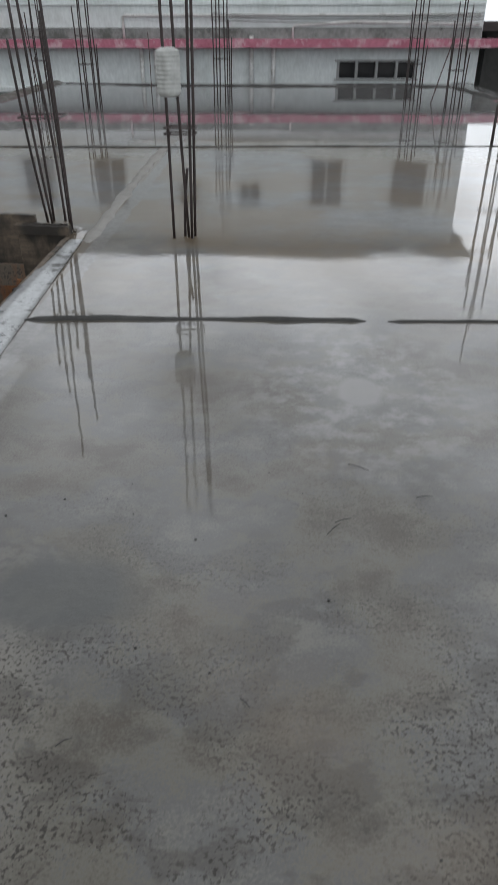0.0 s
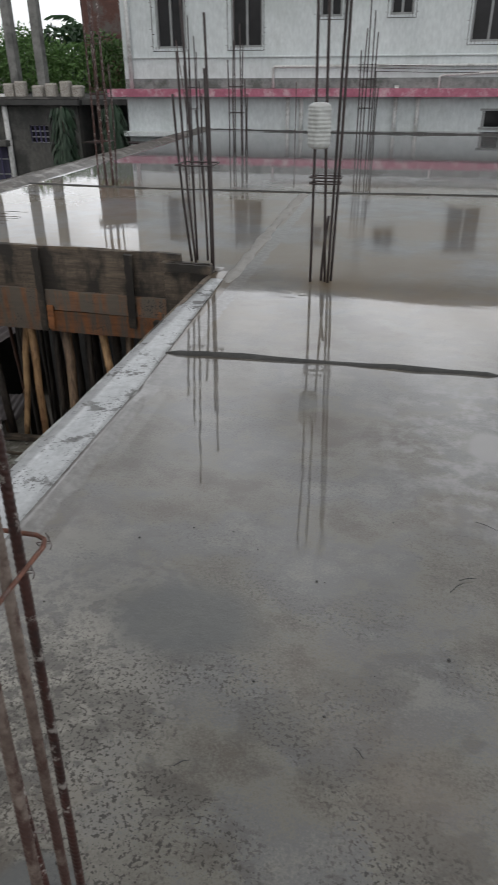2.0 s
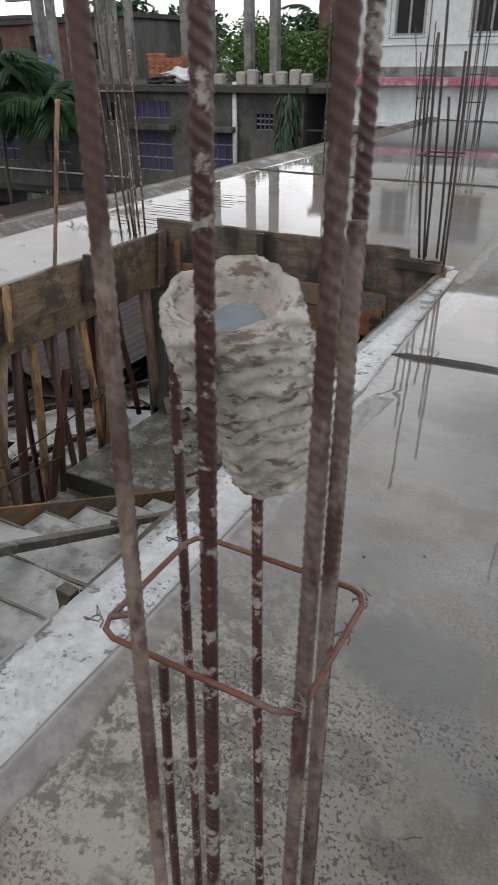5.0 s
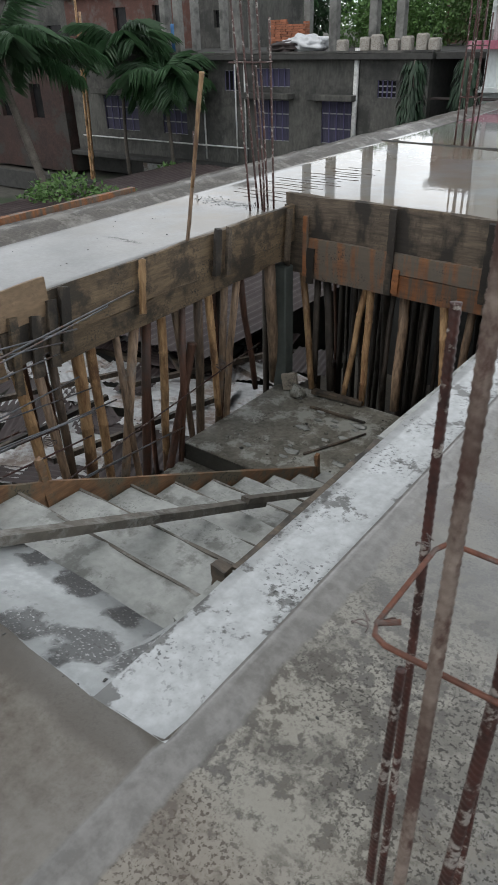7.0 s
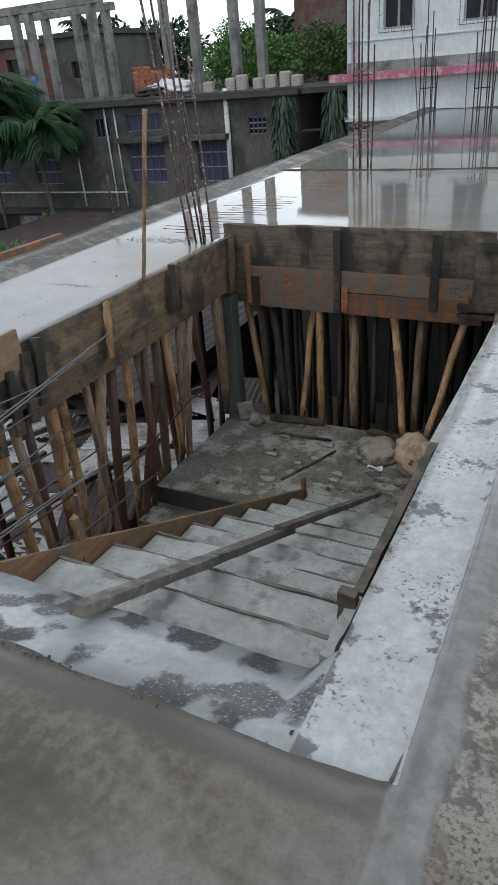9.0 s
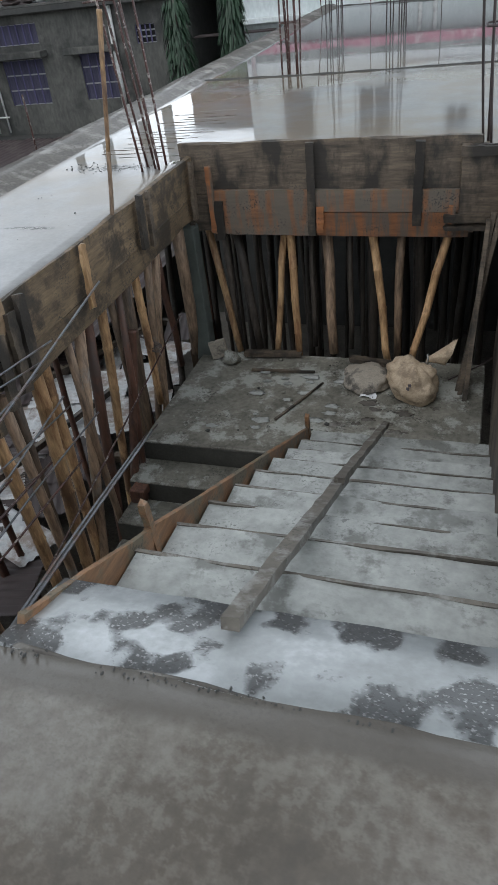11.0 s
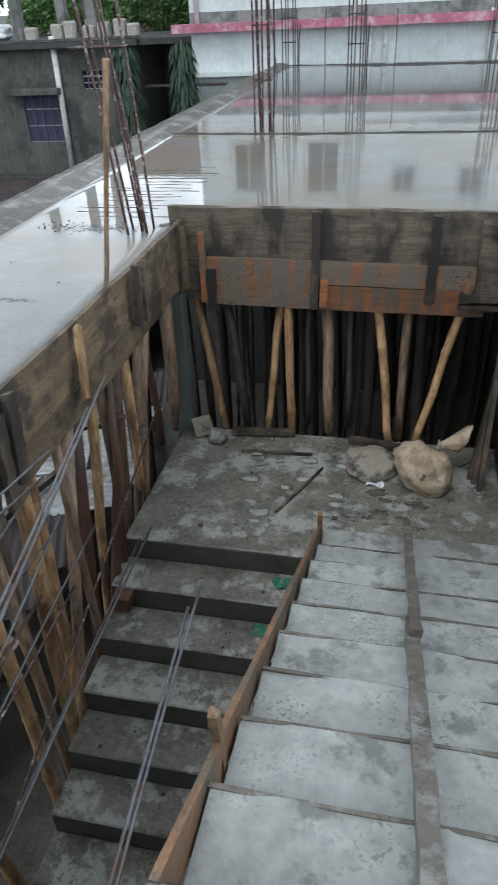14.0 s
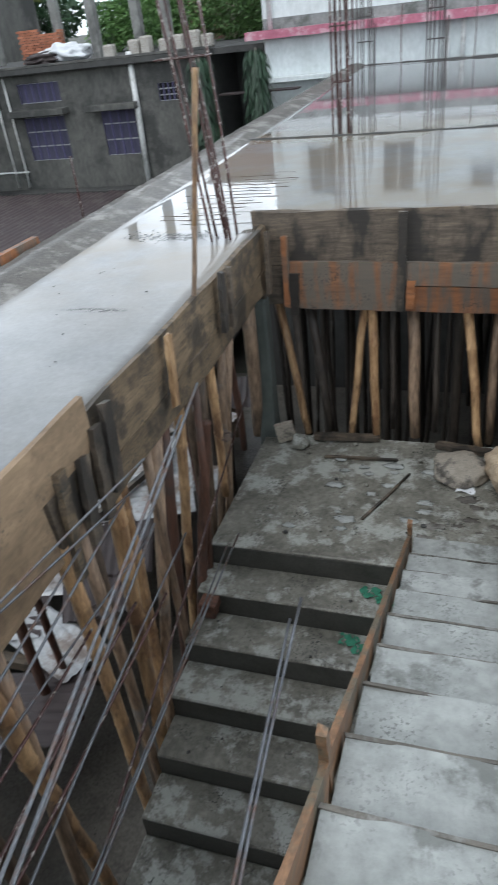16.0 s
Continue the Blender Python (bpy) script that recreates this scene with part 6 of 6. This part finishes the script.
plain_house(-37.0, -27.0, 30, 36, 2.5, M_BRICKWALL, "red brick house behind the grey one", windows=[(-33, -32, 0.8, 2.0), (-30, -29, 0.8, 2.0)])
plain_house(-26.3, -23.2, 29, 34, 2.6, M_GREY, "bare grey rendered block behind the roof frame", windows=[(-25, -24.3, 0.9, 1.6)])
plain_house(-15.5, -4.0, 34, 42, 4.8, M_BRICKWALL, "dark red brick house behind the trees", windows=[(-13, -12, 1.5, 3.0), (-9, -8, 1.5, 3.0), (-6.5, -5.5, 1.5, 3.0)])
plain_house(-60.0, -34.0, 34, 46, 3.0, M_GREY, "long grey house in the distance", windows=[(-50, -48.5, 0, 1.4), (-44, -42.5, 0, 1.4), (-40, -38.5, 0, 1.4)])

side_house = plain_house(5.5, 14, 20.8, 29, 0.95, M_GREYD, "dark rendered house with a sheet awning", M_TINDARK, 0.8, windows=[(6.3, 7.5, -0.8, 0.6)])
def brick_stack():
    s = thing("brick_stack", "stack of orange bricks on the grey house's roof", "bricks", at=(-17.0, 23.6, 0.06))
    me = bpy.data.meshes.new("brick")
    bm = box((-0.12, -0.06, -0.035), (0.12, 0.06, 0.035), bevel=0.004)
    bm.to_mesh(me)
    bm.free()
    me.materials.append(M_BRICK)
    r = random.Random(5)
    for row in range(13):
        for i in range(6 if row < 11 else 3):
            ob = new("brick", me)
            ob.parent = s
            ob.matrix_basis = pose(-0.65 + 0.26 * i + 0.06 * (row % 2) + r.uniform(-0.01, 0.01), r.uniform(-0.02, 0.02), 0.045 + 0.076 * row, 0, 0, r.uniform(-4, 4))
    for row in range(12):
        for i in range(2):
            ob = new("brick", me)
            ob.parent = s
            ob.matrix_basis = pose(-0.62 + 1.32 * i, 0.25, 0.045 + 0.076 * row, 0, 0, 90 + r.uniform(-4, 4))


brick_stack()
lumpy("plastic_sheet", (-15.6, 22.9, 0.28), (0.85, 0.5, 0.28), M_CLOTHW, "crumpled white plastic sheet heaped on the roof", "sheet", 11, 0.75, 4, 0.5, 2.4)
lumpy("dark_tarp", (-16.4, 22.6, 0.2), (0.6, 0.4, 0.2), M_DARKBAR, "dark folded tarpaulin on the roof", "tarpaulin", 12, 0.7, 4, 0.5, 2.4)
for k, x in enumerate((-13.6, -12.75, -12.35, -11.75, -11.3, -10.8, -10.4)):
    bm = bmesh.new()
    solid(bm, (x - 0.17, 21.75, 0.062), (x + 0.17, 22.05, 0.062 + 0.36 + 0.06 * (k % 3)), bevel=0.05)
    o = tagged(part("plastic_container", bm, M_JUG), "cut-open cream plastic container planter on the roof edge", "container", "roof containers")
    part("soil", mesh_from("soil", [(x - 0.12, 21.79, 0.43 + 0.06 * (k % 3)), (x + 0.12, 21.79, 0.43 + 0.06 * (k % 3)), (x + 0.12, 22.01, 0.43 + 0.06 * (k % 3)), (x - 0.12, 22.01, 0.43 + 0.06 * (k % 3))], [(0, 1, 2, 3)]), M_DARK, o)
tagged(part("water_tank", tube([(-23.3, 24.2, 0.062), (-23.3, 24.2, 0.9), (-23.3, 24.2, 1.0), (-23.3, 24.2, 1.08)], [0.42, 0.42, 0.36, 0.15], 20), M_BLUE), "blue plastic water tank on the roof", "tank")


def leaf_cloud(blobs, count, size, seed):
    """Many small leaves scattered in the outer part of uneven blobs: (x, y, z, rx, ry, rz)."""
    r = random.Random(seed)
    vs, fs = [], []
    weights = [b[3] * b[4] * b[5] for b in blobs]
    for _ in range(count):
        b = r.choices(blobs, weights)[0]
        while True:
            p = Vector((r.uniform(-1, 1), r.uniform(-1, 1), r.uniform(-1, 1)))
            if 0.25 < p.length < 1.0 + 0.25 * noise.noise(p * 2.5 + Vector((seed, b[0], 0))):
                break
        c = Vector((b[0] + p.x * b[3], b[1] + p.y * b[4], b[2] + p.z * b[5]))
        d = (p + Vector((r.uniform(-1, 1), r.uniform(-1, 1), r.uniform(-1.2, 0.6)))).normalized()
        s = d.cross(Vector((r.uniform(-1, 1), r.uniform(-1, 1), r.uniform(0.2, 1)))).normalized()
        l = size * r.uniform(0.6, 1.3)
        k = len(vs)
        vs += [c, c + d * l * 0.5 + s * l * 0.24, c + d * l, c + d * l * 0.5 - s * l * 0.24]
        fs.append((k, k + 1, k + 2, k + 3))
    return mesh_from("leaves", vs, fs)


def bushy_tree(name, label, base, blobs, count, size, seed, mat=M_LEAF, category="tree"):
    t = thing(name, label, category, at=base)
    bx, by, bz = base
    for k, b in enumerate(blobs):
        tip = Vector((b[0] - bx, b[1] - by, b[2] - bz))
        if k == 0:
            part("trunk", tube([(0, 0, 0), tip * 0.35 + Vector((0.05, 0, 0)), tip * 0.7, tip], [0.14, 0.11, 0.07, 0.03], 8), M_BARK, t)
        else:
            part("limb", tube([Vector((blobs[0][0] - bx, blobs[0][1] - by, blobs[0][2] - bz)) * 0.5, tip * 0.75 + Vector((0, 0, -0.1)), tip], [0.06, 0.04, 0.015], 6), M_BARK, t)
    part("crown", leaf_cloud([(b[0] - bx, b[1] - by, b[2] - bz, *b[3:]) for b in blobs], count, size, seed), mat, t)
    return t


bushy_tree("tree", "bushy green tree behind the grey house's roof", (-14.5, 27, -4.6), [(-14.6, 27, 1.0, 1.5, 1.0, 1.0), (-16.0, 27, 0.8, 0.9, 0.8, 0.8), (-13.2, 27.3, 0.8, 1.2, 1.0, 0.9), (-15.2, 27.2, 1.9, 0.8, 0.7, 0.5)], 9000, 0.15, 1)
bushy_tree("tree", "bushy green tree behind the grey house's roof", (-11.0, 27.5, -4.6), [(-11.2, 27.5, 0.9, 1.3, 1.0, 0.9), (-10.0, 27.5, 0.6, 1.2, 1.0, 0.8), (-12.0, 27.8, 1.6, 0.7, 0.6, 0.5)], 7000, 0.15, 2)
bushy_tree("tree", "dark tree in the distance behind the roofs", (-19.0, 40, -4.6), [(-19, 40, 1.6, 2.4, 1.5, 1.3), (-22, 41, 1.2, 2.0, 1.5, 1.1), (-15.5, 41, 1.9, 2.2, 1.5, 1.4)], 4200, 0.4, 3, M_LEAFD)
bushy_tree("tree", "dark tree in the distance behind the roofs", (-28.0, 42, -4.6), [(-28, 42, 2.0, 3.0, 1.5, 1.6), (-33, 42, 2.4, 3.0, 1.5, 1.8)], 3600, 0.45, 4, M_LEAFD)
bushy_tree("bush", "bright green flowering bush below the roof edge", (-16.8, 12.6, -4.6), [(-16.9, 12.6, -3.2, 1.4, 1.0, 0.9), (-15.4, 13.0, -3.4, 1.0, 0.9, 0.75), (-18.0, 12.4, -3.5, 0.9, 0.8, 0.8)], 4200, 0.15, 5, M_LEAF, "bush")
bushy_tree("bush", "bright green bush below the roof edge", (-18.2, 10.5, -4.6), [(-18.2, 10.5, -3.9, 1.3, 1.0, 0.9), (-19.8, 10.6, -3.7, 1.2, 1.0, 1.0)], 3000, 0.17, 6, M_LEAFY, "bush")
bushy_tree("bush", "green creeper at the foot of the grey house", (-19.0, 19.5, -4.6), [(-19.3, 19.5, -4.0, 1.2, 0.6, 0.6), (-17.8, 19.6, -4.1, 1.0, 0.6, 0.5)], 1800, 0.17, 7, M_LEAF, "bush")


def frond(length, leaflets, leaf, droop, seed, width=0.035):
    """A palm frond along +x from the origin: a bowed rib with drooping leaflets on both sides."""
    r = random.Random(seed)
    vs, fs = [], []
    rib = []
    for i in range(13):
        f = i / 12
        rib.append(Vector((length * f * (1 - 0.18 * droop * f), 0, length * (0.42 * f - droop * 0.85 * f * f))))
    k = 0
    for i in range(12):
        w = 0.022 * (1 - i / 13)
        vs += [rib[i] + Vector((0, -w, 0)), rib[i] + Vector((0, w, 0)), rib[i + 1] + Vector((0, w * 0.9, 0)), rib[i + 1] + Vector((0, -w * 0.9, 0))]
        fs.append((k, k + 1, k + 2, k + 3))
        k += 4
    for i in range(leaflets):
        f = 0.18 + 0.82 * i / leaflets
        a = f * 12
        c = rib[min(11, int(a))].lerp(rib[min(12, int(a) + 1)], a - int(a))
        for side in (-1, 1):
            l = leaf * (0.55 + 0.7 * math.sin(math.pi * min(1, f * 0.95))) * r.uniform(0.8, 1.1)
            d = Vector((0.55 + r.uniform(-0.1, 0.1), side * 0.8, -0.35 - 0.35 * r.random())).normalized()
            mid = c + d * l * 0.5
            tip = c + d * l + Vector((0, 0, -l * 0.35))
            s = Vector((0.8, -side * 0.5, 0.1)).normalized() * width
            vs += [c - s * 0.4, c + s * 0.4, mid + s, tip, mid - s]
            fs.append((k, k + 1, k + 2, k + 3, k + 4))
            k += 5
    return vs, fs


def palm(name, label, base, top, n, length, leaf, leaflets, seed, mat=M_LEAFD, r0=0.09, droop=0.8, width=0.035):
    t = thing(name, label, "palm tree", at=base)
    b, q = Vector(base), Vector(top)
    d = q - b
    bow = Vector((0.12, 0, 0)) * d.length * 0.2
    part("trunk", tube([Vector((0, 0, 0)), d * 0.3 - bow, d * 0.65 - bow * 0.7, d], [r0 * 1.3, r0, r0 * 0.9, r0 * 0.75], 10), M_BARK, t)
    r = random.Random(seed)
    for i in range(n):
        vs, fs = frond(length * r.uniform(0.75, 1.1), leaflets, leaf, droop * r.uniform(0.5, 1.3), seed * 50 + i, width)
        m = pose(0, 0, 0, 0, r.uniform(-45, 12), 360 * i / n + r.uniform(-14, 14))
        part("frond", mesh_from("frond", [m @ v + d for v in vs], fs), mat if i % 9 or leaf > 0.7 else M_LEAFY, t)
    return t


palm("areca_palm", "slender areca palm in front of the grey house", (-19.6, 20.0, -4.6), (-19.9, 20.0, -0.55), 22, 2.0, 0.75, 24, 1, M_LEAFD, 0.07, 0.85, 0.06)
palm("areca_palm", "slender areca palm in front of the grey house", (-22.5, 20.2, -4.6), (-22.2, 20.2, 0.55), 22, 2.1, 0.75, 24, 2, M_LEAFD, 0.07, 0.85, 0.06)
palm("coconut_palm", "leaning coconut palm with long drooping fronds", (-18.9, 13.9, -4.6), (-21.3, 14.0, 0.6), 20, 3.6, 0.85, 40, 3, M_LEAFD, 0.14, 0.8, 0.035)
palm("coconut_palm", "coconut palm far off against the sky", (-27.8, 40.0, -4.6), (-27.8, 40, 2.5), 14, 2.0, 0.6, 18, 4, M_LEAFD, 0.14, 0.9, 0.06)
palm("coconut_palm", "coconut palm far off against the sky", (-33.5, 42.0, -4.6), (-33.5, 42, 3.6), 14, 2.2, 0.6, 18, 5, M_LEAFD, 0.14, 0.9, 0.06)
palm("coconut_palm", "coconut palm far off against the sky", (-20.2, 44.0, -4.6), (-20.0, 44, 3.0), 14, 2.2, 0.6, 18, 6, M_LEAFD, 0.14, 0.9, 0.06)


def weeping_tree(base, height, w, seed):
    """A narrow tree whose long leaves all hang down."""
    t = thing("weeping_tree", "narrow dark tree with hanging leaves between two houses", "tree", "weeping trees", at=base)
    part("trunk", tube([(0, 0, 0), (0.05, 0, height * 0.5), (0, 0, height)], [0.09, 0.06, 0.02], 7), M_BARK, t)
    r = random.Random(seed)
    vs, fs = [], []
    for i in range(1500):
        z = height * (0.25 + 0.75 * r.random() ** 0.9)
        a = r.uniform(0, 6.28)
        rad = w * (0.35 + 0.65 * r.random()) * (1.15 - 0.6 * z / height)
        c = Vector((rad * math.cos(a), rad * math.sin(a), z))
        d = Vector((0.45 * math.cos(a), 0.45 * math.sin(a), -1)).normalized() * r.uniform(0.22, 0.42)
        s = Vector((-math.sin(a), math.cos(a), 0)) * 0.03
        k = len(vs)
        vs += [c, c + d * 0.5 + s, c + d, c + d * 0.5 - s]
        fs.append((k, k + 1, k + 2, k + 3))
    part("crown", mesh_from("crown", vs, fs), M_LEAFK, t)


weeping_tree((-9.9, 19.6, -4.6), 4.6, 0.55, 1)
weeping_tree((-8.2, 19.2, -4.6), 4.7, 0.5, 2)
# dark wall added behind the gap between the two houses, and the roof end there
tagged(part("wall_gap", box((-10.25, 24.0, -4.6), (-5.8, 24.2, 0.0)), M_GREYD), "dark wall added to close the gap between the two houses", "wall", kind="structure")
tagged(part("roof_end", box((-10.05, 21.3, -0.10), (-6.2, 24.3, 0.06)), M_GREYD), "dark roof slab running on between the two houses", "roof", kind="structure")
for k, (x, top) in enumerate(((-24.3, 2.4), (-24.15, 1.6))):
    tagged(part("bamboo_pole", bamboo_mesh((x - 0.75, 20.3, -4.6), (x, 20.1, top), 0.06, 0.045, 500 + k, 0.5), M_BAMBOO), "tall yellow bamboo pole standing before the houses", "pole", "tall bamboo poles")
# red brick wing of the house behind the coconut palm
plain_house(-33.5, -27.3, 21.2, 27, 0.4, M_BRICKDARK, "dark red brick house behind the coconut palm", windows=[(-29.6, -28.8, -2.4, -1.0), (-32, -31.2, -2.4, -1.0)])
plain_house(-60.0, -34.5, 20.0, 28, 0.8, M_GREY, "long grey house at the end of the lane", windows=[(-50, -48.5, -2, -0.6), (-44, -42.5, -2, -0.6), (-40, -38.5, -2, -0.6)])
# garden wall closing the yard
tagged(part("garden_wall", box((-34, 17.8, -4.6), (-11.2, 18.0, -3.9)), M_GREYD), "low dark garden wall before the grey house", "wall", kind="structure")


def fit_far_to_view():
    """Scales and lifts the far houses and plants so that they line up in the camera's view."""
    bpy.context.view_layer.update()
    for ob in [o for o in bpy.data.objects if o not in near_things and o.parent is None and o is not side_house]:
        meshes = [c for c in (ob, *ob.children_recursive) if c.type == "MESH"]
        y = sum((c.matrix_world @ Vector(c.bound_box[0])).y for c in meshes) / len(meshes)
        ob.matrix_world = Matrix.Translation((0, 0.25, 0.16 + 0.018 * min(y, 22.0))) @ Matrix.Scale(0.835, 4) @ ob.matrix_world


fit_far_to_view()
